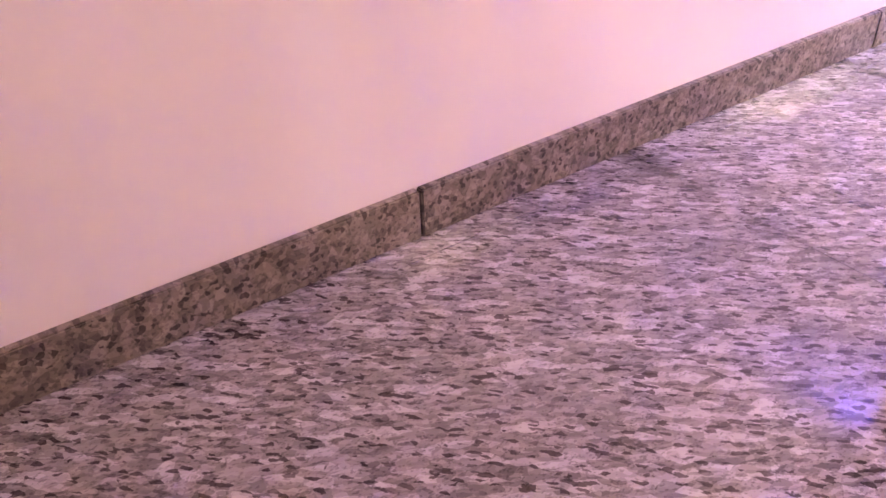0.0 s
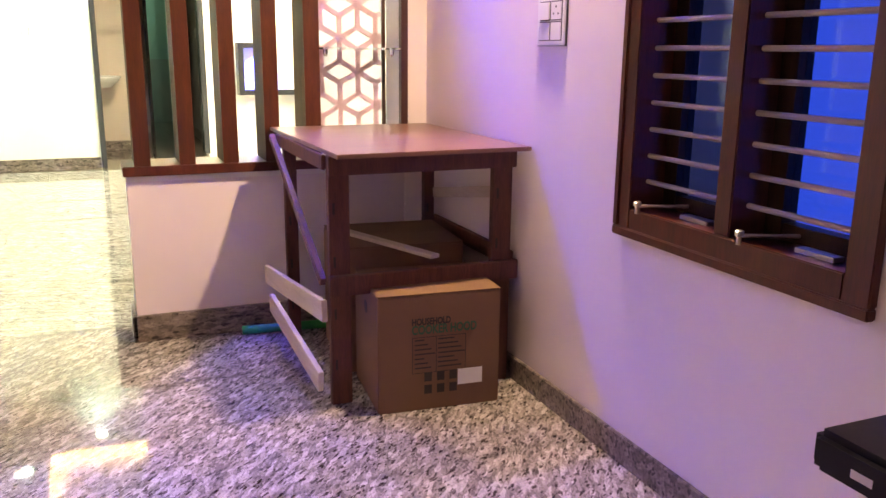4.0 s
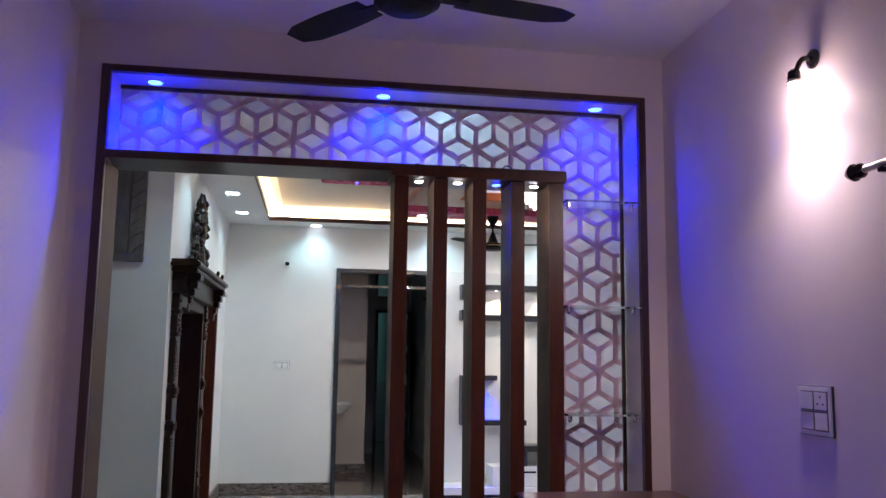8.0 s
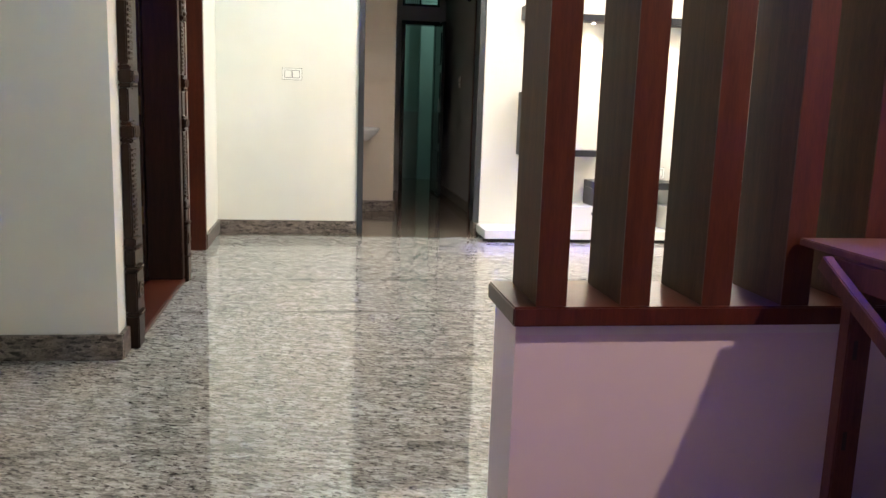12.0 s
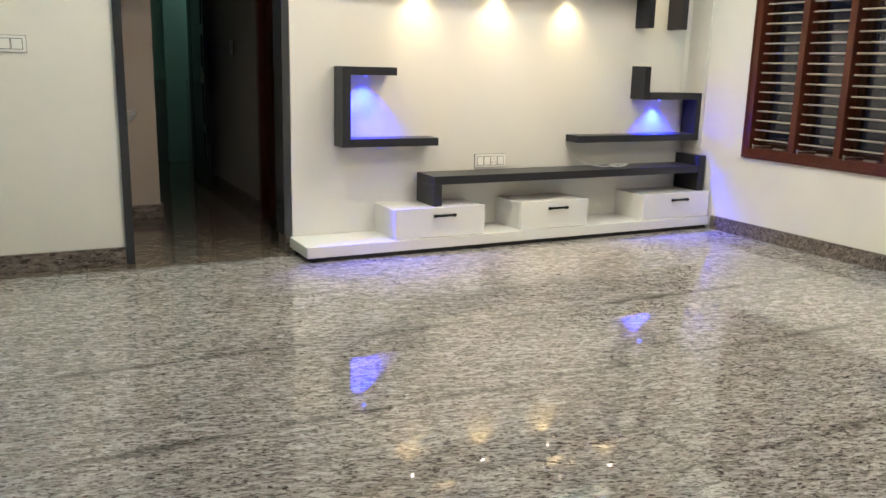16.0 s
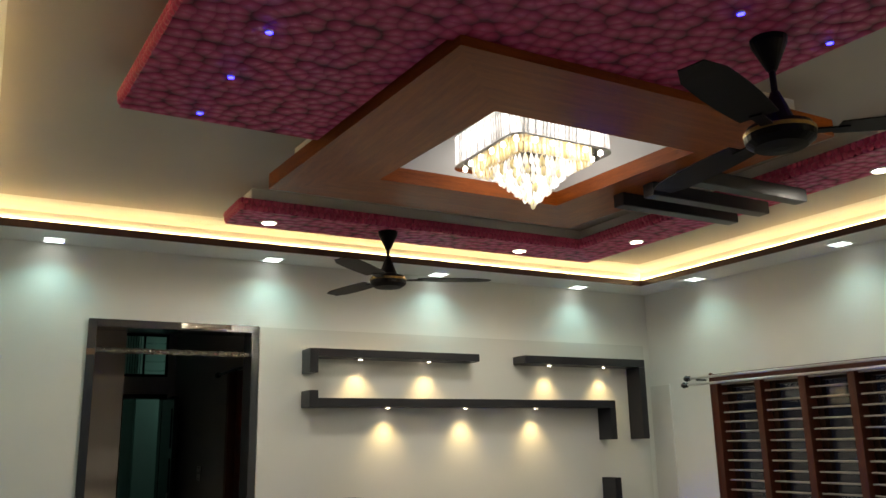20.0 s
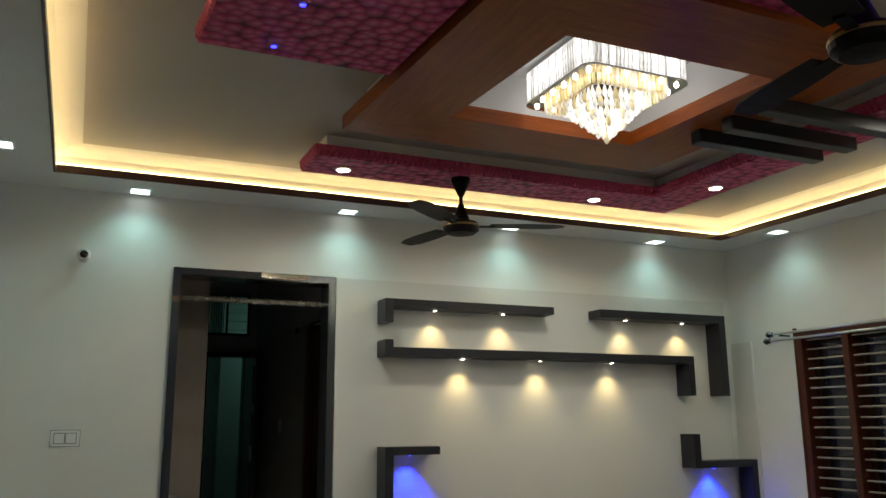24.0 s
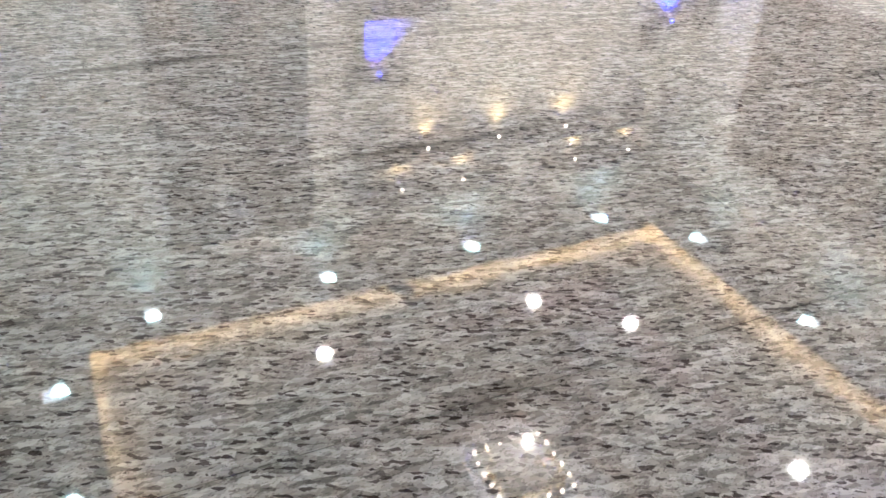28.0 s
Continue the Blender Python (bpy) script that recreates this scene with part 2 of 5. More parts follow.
_v = _t.nodes.new("ShaderNodeTexVoronoi")
_v.voronoi_dimensions = "2D"
_v.inputs["Scale"].default_value, _v.inputs["Randomness"].default_value = 1.0, 0.8
link(_t, _c.outputs["Object"], _mp.inputs[0])
link(_t, _mp.outputs[0], _v.inputs["Vector"])
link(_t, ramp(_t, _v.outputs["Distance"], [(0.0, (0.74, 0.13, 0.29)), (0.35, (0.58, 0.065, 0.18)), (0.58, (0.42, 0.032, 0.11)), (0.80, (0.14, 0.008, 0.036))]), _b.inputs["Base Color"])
_inv = ramp(_t, _v.outputs["Distance"], [(0.0, (1, 1, 1)), (0.8, (0, 0, 0))])
bump(_t, _b, _inv, 1.0, 0.012)
_b.inputs["Roughness"].default_value = 0.5
_b.inputs["Specular IOR Level"].default_value = 0.3
M_REDEDGE = paint("crimson_edge_lumps", (0.66, 0.075, 0.17), 0.4, 0.2, 30.0)
M_CEILWOOD = wood("ceiling_veneer", (0.17, 0.036, 0.006), (0.42, 0.105, 0.015), 0.28, (12, 1, 1))
M_CEILWOOD_Y = wood("ceiling_veneer_crosswise", (0.17, 0.036, 0.006), (0.42, 0.105, 0.015), 0.28, (1, 12, 1))
M_CEILWOOD_Y.node_tree.nodes["Principled BSDF"].inputs["Specular IOR Level"].default_value = 0.14
M_CEILWOOD.node_tree.nodes["Principled BSDF"].inputs["Specular IOR Level"].default_value = 0.14
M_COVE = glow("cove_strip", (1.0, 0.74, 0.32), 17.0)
M_LED = glow("downlight_face", (0.86, 1.0, 0.96), 4.0)
M_LEDWARM = glow("warm_led", (1.0, 0.9, 0.7), 20.0)
M_LEDBLUE = glow("blue_led", (0.025, 0.045, 1.0), 24.0)
M_PIN = glow("blue_pin_led", (0.009, 0.009, 1.0), 36.0)
# Crystals glow by themselves in place of refracted lamplight.
M_CRYSTAL = glow("self_lit_crystal", (1.0, 0.98, 0.93), 1.7)
M_AMBER = glow("self_lit_amber_crystal", (1.0, 0.84, 0.46), 1.05)
# Noise in the emission paints bright glints and dark facets.
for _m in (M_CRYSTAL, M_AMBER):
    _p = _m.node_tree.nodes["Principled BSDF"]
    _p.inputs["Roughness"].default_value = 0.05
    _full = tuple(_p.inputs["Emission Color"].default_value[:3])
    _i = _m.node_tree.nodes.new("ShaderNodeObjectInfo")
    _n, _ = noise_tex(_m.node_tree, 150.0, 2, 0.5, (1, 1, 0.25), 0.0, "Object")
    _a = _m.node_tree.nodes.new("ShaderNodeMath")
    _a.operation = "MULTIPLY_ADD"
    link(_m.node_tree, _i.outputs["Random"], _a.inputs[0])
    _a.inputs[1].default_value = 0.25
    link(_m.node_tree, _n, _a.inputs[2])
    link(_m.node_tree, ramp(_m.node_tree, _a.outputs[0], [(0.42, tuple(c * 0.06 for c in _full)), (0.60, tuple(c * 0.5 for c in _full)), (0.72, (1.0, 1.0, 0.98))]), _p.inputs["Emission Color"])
M_CHROME = paint("chrome", (0.75, 0.74, 0.72), 0.12, 0.02, bumps=0.0)
M_CHROME.node_tree.nodes["Principled BSDF"].inputs["Metallic"].default_value = 1.0
M_STEEL = paint("brushed_steel", (0.62, 0.60, 0.58), 0.3, 0.05)
M_STEEL.node_tree.nodes["Principled BSDF"].inputs["Metallic"].default_value = 1.0
M_BRASS = paint("antique_brass", (0.20, 0.13, 0.05), 0.35)
M_BRASS.node_tree.nodes["Principled BSDF"].inputs["Metallic"].default_value = 1.0
M_GRILLE = paint("painted_grille_bar", (0.34, 0.30, 0.27), 0.35)
M_LILAC = paint("white_box_lining", (0.78, 0.76, 0.80), 0.35)
M_LATTICE, _t, _b = material("lattice_board")
_grain, _ = noise_tex(_t, 40.0, 3)
_tone = ramp(_t, _grain, [(0.35, (0.78, 0.60, 0.68)), (0.65, (0.84, 0.66, 0.74))])
link(_t, _tone, _b.inputs["Base Color"])
_b.inputs["Roughness"].default_value = 0.16
_thin, _both = _t.nodes.new("ShaderNodeBsdfTranslucent"), _t.nodes.new("ShaderNodeMixShader")
_both.inputs[0].default_value = 0.42
link(_t, _tone, _thin.inputs[0])
link(_t, _b.outputs[0], _both.inputs[1])
link(_t, _thin.outputs[0], _both.inputs[2])
link(_t, _both.outputs[0], _t.nodes["Material Output"].inputs[0])
M_TABLETOP = wood("table_plywood", (0.095, 0.040, 0.036), (0.22, 0.110, 0.088), 0.28, (12, 1, 1))
M_PLANK = wood("pale_plank", (0.45, 0.36, 0.32), (0.62, 0.53, 0.48), 0.6, (1, 12, 1))
M_OLDWOOD = wood("rough_shuttering_wood", (0.045, 0.014, 0.009), (0.15, 0.048, 0.030), 0.6)
M_GREEN = paint("green_pvc", (0.01, 0.30, 0.07), 0.35)
M_INK = paint("printing_ink", (0.035, 0.025, 0.02), 0.7)
M_GREENINK = paint("green_printing_ink", (0.03, 0.10, 0.05), 0.7)
M_LABEL = paint("paper_label", (0.70, 0.68, 0.66), 0.6)
M_ART = wood("grey_chevron_wood", (0.09, 0.08, 0.07), (0.20, 0.18, 0.16), 0.5)
M_BEIGE = paint("corridor_paint", (0.60, 0.52, 0.44), 0.55)
# The dim green light of the utility is mixed into this wall colour.
M_DIM = paint("green_lit_utility_paint", (0.45, 0.58, 0.54), 0.5)
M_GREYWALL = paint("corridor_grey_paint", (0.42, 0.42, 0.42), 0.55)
M_TAPE = paint("crumpled_tape", (0.42, 0.38, 0.30), 0.10, 0.8, 45, 1.0)
M_TAPE.node_tree.nodes["Principled BSDF"].inputs["Metallic"].default_value = 0.75
# Emission stands in for outdoor light falling on the blue sheet.
M_TARP = glow("self_lit_blue_tarpaulin", (0.01, 0.05, 0.55), 0.16)
# Dark grey for the shadow outlines drawn round switch plates and modules.
M_SHADE = paint("switch_shade_grey", (0.09, 0.088, 0.088), 0.5)
M_GILT = wood("worn_brown_carving", (0.020, 0.009, 0.004), (0.075, 0.036, 0.016), 0.35)
M_CABLE = paint("white_cable", (0.70, 0.69, 0.66), 0.4)
M_GLASS, _t, _b = material("clear_glass")
_b.inputs["Transmission Weight"].default_value = 1.0
_b.inputs["Roughness"].default_value = 0.0
_b.inputs["IOR"].default_value = 1.45
_b.inputs["Base Color"].default_value = (0.86, 0.95, 0.93, 1)
M_PANE, _t, _b = material("window_glass")
_b.inputs["Transmission Weight"].default_value = 1.0
_b.inputs["Roughness"].default_value = 0.02
_b.inputs["Base Color"].default_value = (0.9, 0.92, 0.95, 1)
M_TRANS, _t, _b = material("opal_acrylic")
_b.inputs["Base Color"].default_value = (0.85, 0.85, 0.85, 1)
_tr = _t.nodes.new("ShaderNodeBsdfTranslucent")
_tr.inputs[0].default_value = (0.90, 0.93, 0.99, 1)
_b.inputs["Roughness"].default_value = 0.12
_clear = _t.nodes.new("ShaderNodeBsdfTransparent")
_mx, _my = _t.nodes.new("ShaderNodeMixShader"), _t.nodes.new("ShaderNodeMixShader")
_mx.inputs[0].default_value, _my.inputs[0].default_value = 0.94, 0.10
_g = _t.nodes.new("ShaderNodeBsdfGlossy")
_g.inputs["Roughness"].default_value = 0.05
link(_t, _g.outputs[0], _mx.inputs[1])
_soft, _mz = _t.nodes.new("ShaderNodeBsdfDiffuse"), _t.nodes.new("ShaderNodeMixShader")
_soft.inputs[0].default_value, _mz.inputs[0].default_value = (0.85, 0.85, 0.88, 1), 0.72
link(_t, _soft.outputs[0], _mz.inputs[1])
link(_t, _tr.outputs[0], _mz.inputs[2])
link(_t, _mz.outputs[0], _mx.inputs[2])
link(_t, _mx.outputs[0], _my.inputs[1])
link(_t, _clear.outputs[0], _my.inputs[2])
link(_t, _my.outputs[0], _t.nodes["Material Output"].inputs[0])


# ---- building helpers ----
def box(bm, x0, x1, y0, y1, z0, z1):
    v = [bm.verts.new((x, y, z)) for z in (z0, z1) for y in (y0, y1) for x in (x0, x1)]
    for f in ((0, 2, 3, 1), (4, 5, 7, 6), (0, 1, 5, 4), (2, 6, 7, 3), (0, 4, 6, 2), (1, 3, 7, 5)):
        bm.faces.new([v[i] for i in f])
    return bm


def boxes(*all_boxes):
    bm = bmesh.new()
    for b in all_boxes:
        box(bm, *b)
    return bm


def mesh(name, bm, mat, bevel=0.0):
    if bevel:
        bmesh.ops.bevel(bm, geom=bm.edges[:], offset=bevel, segments=2, affect="EDGES")
    me = bpy.data.meshes.new(name)
    bm.to_mesh(me)
    bm.free()
    me.materials.append(mat)
    return me


def part(name, bm, mat, parent, label="", bevel=0.0):
    """A mesh in world coordinates under a thing that stands anywhere."""
    ob = new(name, mesh(name, bm, mat, bevel))
    ob.parent = parent
    chain, p = [], parent
    while p:
        chain.append(p.matrix_parent_inverse @ p.matrix_basis)
        p = p.parent
    whole = Matrix.Identity(4)
    for m in reversed(chain):
        whole = whole @ m
    ob.matrix_parent_inverse = whole.inverted()
    return tagged(ob, label)


def thing(name, place, label, category, group=""):
    ob = new(name)
    ob.location = place
    ob.empty_display_size = 0.1
    return tagged(ob, label, category, group)


def structure(name, bm, mat, label, category, bevel=0.0):
    return tagged(new(name, mesh(name, bm, mat, bevel)), label, category, kind="structure")


def turned(bm, rings, place, segments=20, axis="z"):
    """A solid of revolution: rings of (radius, height)."""
    loops = []
    for r, h in rings:
        loop = []
        for i in range(segments):
            a = 2 * math.pi * i / segments
            p = (r * math.cos(a), r * math.sin(a), h)
            p = {"z": p, "x": (p[2], p[0], p[1]), "y": (p[0], p[2], p[1])}[axis]
            loop.append(bm.verts.new(Vector(place) + Vector(p)))
        loops.append(loop)
    for a, b in zip(loops, loops[1:]):
        for i in range(segments):
            j = (i + 1) % segments
            bm.faces.new((a[i], a[j], b[j], b[i]))
    bm.faces.new(loops[0][::-1])
    bm.faces.new(loops[-1])
    bmesh.ops.recalc_face_normals(bm, faces=bm.faces[:])
    return bm


# ---- the shell ----
WX0, WX1 = -1.165, 1.27
FW = (-7.44, -6.645, 0.66, 1.85)
HW = (-2.22, -0.655, 0.60, 1.965)
RX = 4.285


def wall_x(name, x0, x1, y0, y1, top, mat, label, holes=()):
    """A wall along y with rectangular holes (y0, y1, z0, z1), in order."""
    bs, at = [], y0
    for a, b, lo, hi in holes:
        bs += [(x0, x1, at, a, 0, top), (x0, x1, a, b, hi, top)] + ([(x0, x1, a, b, 0, lo)] if lo > 0 else [])
        at = b
    bs.append((x0, x1, at, y1, 0, top))
    return structure(name, boxes(*bs), mat, label, "wall")


wall_x("wall_sitting_left", WX0 - 0.15, WX0, -9.6, PY + 0.2, SIT_Z, M_PINK, "plain pale painted wall of the sitting room")
wall_x("wall_sitting_right", WX1, WX1 + 0.15, -9.6, PY + 0.2, SIT_Z, M_PINK, "pale painted wall around the grille window", [FW])
structure("wall_back", boxes((WX0 - 0.15, WX1 + 0.15, -9.75, -9.6, 0, SIT_Z)), M_PINK, "plain painted back wall of the sitting room", "wall")
structure("ceiling_sitting", boxes((WX0 - 0.15, WX1 + 0.15, -9.75, PY + 0.2, SIT_Z, SIT_Z + 0.3)), M_CEIL, "plain white ceiling of the sitting room", "ceiling")
FL, FR, FT = -1.064, 1.175, 2.48
structure("wall_partition", boxes((WX0, FL, PY, PY + 0.2, 0, SIT_Z), (FR, WX1, PY, PY + 0.2, 0, SIT_Z), (FL, FR, PY, PY + 0.2, FT, SIT_Z)), M_PINK, "painted wall around the wooden screen", "wall")
structure("wall_half", boxes((0.068, FR, PY + 0.012, PY + 0.195, 0, 0.652)), M_PINK, "low painted half wall under the slats", "wall")
structure("plaster_edge", boxes((0.068, FR, PY + 0.004, PY + 0.0118, 0.63, 0.6515)), M_CEIL, "uneven white filler line under the ledge", "trim", 0.003)

structure("wall_tv", boxes((-1.4, 0.0, 0, 0.15, 0, 2.9), (1.0, 4.5, 0, 0.15, 0, 2.9), (0.0, 1.0, 0, 0.15, 2.25, 2.9)), M_WALL, "white hall wall behind the television panel", "wall")
wall_x("wall_hall_left", -1.25, -1.095, -3.30, 0.0, 2.9, M_WALL, "white wall around the carved door", [(-3.03, -1.85, 0, 1.93), (-1.52, -0.76, 0, 1.98)])
structure("wall_column", boxes((-3.4, -1.25, -3.30, -3.15, 0, 2.9)), M_WALL, "white wall with a carved wood panel", "wall")
wall_x("wall_hall_right", RX, RX + 0.16, -5.2, 0.0, 2.9, M_WALL, "white hall wall around the grille window", [HW])
structure("wall_hall_front", boxes((WX1, RX + 0.16, PY, PY + 0.2, 0, 2.9), (-3.4, WX0, PY, PY + 0.2, 0, 2.9)), M_WALL, "plain white hall wall", "wall")
structure("wall_recess", boxes((-3.5, -3.4, -5.21, -3.15, 0, 2.9)), M_WALL, "plain white wall of the side recess", "wall")
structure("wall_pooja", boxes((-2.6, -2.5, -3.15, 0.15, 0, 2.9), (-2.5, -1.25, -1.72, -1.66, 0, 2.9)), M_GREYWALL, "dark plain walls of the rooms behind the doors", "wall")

# hall ceiling: low border with a cove, and the upper field
FIELD_Z = 2.8085
CX0, CX1, CY0, CY1 = -0.685, 3.95, -4.80, -0.33
structure("ceiling_border", boxes((-3.4, CX0, -5.0, 0, HALL_Z, HALL_Z + 0.02), (CX1, RX, -5.0, 0, HALL_Z, HALL_Z + 0.02), (CX0, CX1, CY1, 0, HALL_Z, HALL_Z + 0.02), (CX0, CX1, -5.0, CY0, HALL_Z, HALL_Z + 0.02)), M_CEIL, "white lowered ceiling border", "ceiling")
structure("ceiling_hall", boxes((-3.5, 4.45, -5.2, 0.15, TOP_Z, TOP_Z + 0.1)), M_CEIL, "white ceiling above the chandelier", "ceiling")
structure("ceiling_field", boxes((CX0 + 0.09, 0.80, CY0 + 0.09, CY1 - 0.09, FIELD_Z, FIELD_Z + 0.012), (2.05, CX1 - 0.09, CY0 + 0.09, CY1 - 0.09, FIELD_Z, FIELD_Z + 0.012), (0.80, 2.05, CY0 + 0.09, -3.0, FIELD_Z, FIELD_Z + 0.012), (0.80, 2.05, -1.86, CY1 - 0.09, FIELD_Z, FIELD_Z + 0.012)), M_FIELD, "hall ceiling inside the cove, darkened to beige", "ceiling")
LIP = thing("cove_lip", (1.6, -2.5, HALL_Z), "thin dark wooden lip round the ceiling cove", "trim")
for b in [(CX0, CX0 + 0.012, CY0, CY1), (CX1 - 0.012, CX1, CY0, CY1), (CX0 + 0.012, CX1 - 0.012, CY1 - 0.012, CY1), (CX0 + 0.012, CX1 - 0.012, CY0, CY0 + 0.012)]:
    part("lip_strip", boxes((*b, HALL_Z - 0.004, HALL_Z + 0.04)), M_FRAME, LIP)
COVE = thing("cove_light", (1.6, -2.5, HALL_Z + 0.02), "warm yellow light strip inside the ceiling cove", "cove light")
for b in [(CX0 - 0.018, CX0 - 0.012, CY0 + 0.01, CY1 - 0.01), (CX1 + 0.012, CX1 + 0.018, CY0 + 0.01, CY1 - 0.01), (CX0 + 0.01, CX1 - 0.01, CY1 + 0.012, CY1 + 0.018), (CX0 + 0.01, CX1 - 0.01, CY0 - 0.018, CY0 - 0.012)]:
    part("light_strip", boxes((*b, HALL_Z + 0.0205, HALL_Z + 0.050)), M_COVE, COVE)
COVE_BACK = thing("cove_moulding", (1.6, -2.5, HALL_Z + 0.02), "curved white plaster moulding above the cove light", "trim")
COVE_CURVE = [(-0.022, 0.0203), (-0.020, 0.060), (-0.006, 0.094), (0.028, 0.117), (0.075, 0.129), (0.135, 0.133)]


def cove_corners(d, z):
    return [(CX0 + d, CY0 + d, HALL_Z + z), (CX1 - d, CY0 + d, HALL_Z + z), (CX1 - d, CY1 - d, HALL_Z + z), (CX0 + d, CY1 - d, HALL_Z + z)]


for k in range(4):
    bm = bmesh.new()
    rows = [[[bm.verts.new(cove_corners(d - lift * 0.6, z + lift)[c]) for c in (k, (k + 1) % 4)] for d, z in COVE_CURVE] for lift in (0.0, 0.006)]
    for p, q in zip(rows[0], rows[0][1:]):
        bm.faces.new((p[0], p[1], q[1], q[0]))
    for p, q in zip(rows[1], rows[1][1:]):
        bm.faces.new((q[0], q[1], p[1], p[0]))
    bm.faces.new((rows[0][-1][0], rows[0][-1][1], rows[1][-1][1], rows[1][-1][0]))
    bm.faces.new((rows[1][0][0], rows[1][0][1], rows[0][0][1], rows[0][0][0]))
    bmesh.ops.recalc_face_normals(bm, faces=bm.faces[:])
    part("moulding_length", bm, M_CEIL, COVE_BACK)

# corridor and utility behind the granite door frame
structure("wall_corridor", boxes((-0.6, 0.42, 1.46, 1.58, 0, 2.9), (0.30, 0.42, 1.58, 3.5, 0, 2.9), (-0.7, -0.6, 0.15, 1.58, 0, 2.9)), M_BEIGE, "beige wall of the back corridor", "wall")
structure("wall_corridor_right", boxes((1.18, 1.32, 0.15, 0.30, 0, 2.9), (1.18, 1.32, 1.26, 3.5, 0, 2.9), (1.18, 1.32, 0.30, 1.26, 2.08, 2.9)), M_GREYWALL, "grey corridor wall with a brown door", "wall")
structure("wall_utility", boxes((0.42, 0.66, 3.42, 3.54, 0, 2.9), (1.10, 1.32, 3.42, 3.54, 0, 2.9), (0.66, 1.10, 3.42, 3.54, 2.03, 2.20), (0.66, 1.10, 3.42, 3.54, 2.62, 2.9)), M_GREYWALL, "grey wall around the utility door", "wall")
structure("wall_utility_back", boxes((0.0, 2.2, 5.2, 5.3, 0, 2.9), (2.1, 2.2, 3.5, 5.2, 0, 2.9), (0.0, 0.1, 3.5, 5.2, 0, 2.9), (1.08, 1.30, 5.05, 5.2, 0, 2.9)), M_DIM, "utility wall with dim green light in its colour", "wall")
structure("utility_dado", boxes((0.1, 2.1, 5.17, 5.199, 0, 0.95)), M_GREYWALL, "dark tiled lower wall of the utility", "wall")
structure("ceiling_back", boxes((-0.7, 2.2, 0.15, 5.3, 2.9, 3.0)), M_CEIL, "plain ceiling of the back rooms", "ceiling")


# granite skirting, set 2 cm proud of the walls
def skirting(name, runs, high=0.105):
    structure(name, boxes(*[(x0, x1, y0, y1, 0.0, high) for x0, x1, y0, y1 in runs]), M_SKIRT, "dark speckled granite skirting", "skirting", 0.003)


skirting("baseboard_sitting_left", [(WX0, WX0 + 0.02, -9.55, -7.902), (WX0, WX0 + 0.02, -7.898, -6.4), (WX0, WX0 + 0.02, -6.396, PY)])
skirting("baseboard_sitting_right", [(WX1 - 0.013, WX1, -9.55, -7.7), (WX1 - 0.013, WX1, -7.696, PY)], 0.085)
skirting("baseboard_half", [(0.05, FR, PY - 0.012, PY + 0.0115), (0.048, 0.067, PY - 0.012, PY + 0.2)])
skirting("baseboard_partition", [(WX0 + 0.02, FL, PY - 0.012, PY - 0.001)])
skirting("baseboard_tv", [(-1.095, -0.005, -0.02, -0.001)])
skirting("baseboard_left", [(-1.094, -1.075, -0.757, -0.02), (-1.094, -1.075, -1.72, -1.525), (-1.094, -1.075, -3.301, -3.18)])
skirting("baseboard_column", [(-3.4, -1.076, -3.32, -3.301)])
skirting("baseboard_right", [(RX - 0.02, RX - 0.001, -4.98, -0.40)])
skirting("baseboard_corridor", [(-0.6, 0.44, 1.44, 1.459), (0.421, 0.44, 1.46, 3.41), (1.16, 1.179, 1.34, 3.41)])
skirting("baseboard_door", [(0.965, 1.005, -0.02, 0.15)])


# ---- sitting room: the wooden screen ----
def clip_segment(p, q, x0, x1, z0, z1):
    t0, t1 = 0.0, 1.0
    dx, dz = q[0] - p[0], q[1] - p[1]
    for d, lo, hi, at in ((dx, x0, x1, p[0]), (dz, z0, z1, p[1])):
        if abs(d) < 1e-9:
            if not lo <= at <= hi:
                return None
            continue
        a, b = sorted(((lo - at) / d, (hi - at) / d))
        t0, t1 = max(t0, a), min(t1, b)
    if t1 - t0 < 1e-3:
        return None
    return (p[0] + dx * t0, p[1] + dz * t0), (p[0] + dx * t1, p[1] + dz * t1)


def bar(bm, p, q, width, y0, y1):
    d = Vector((q[0] - p[0], 0, q[1] - p[1]))
    n = Vector((-d.z, 0, d.x)).normalized() * width / 2
    vs = []
    for y in (y0, y1):
        for e, s in ((p, 1), (q, 1), (q, -1), (p, -1)):
            vs.append(bm.verts.new((e[0] + n.x * s, y, e[1] + n.z * s)))
    for f in ((0, 1, 2, 3), (7, 6, 5, 4), (0, 4, 5, 1), (1, 5, 6, 2), (2, 6, 7, 3), (3, 7, 4, 0)):
        bm.faces.new([vs[i] for i in f])


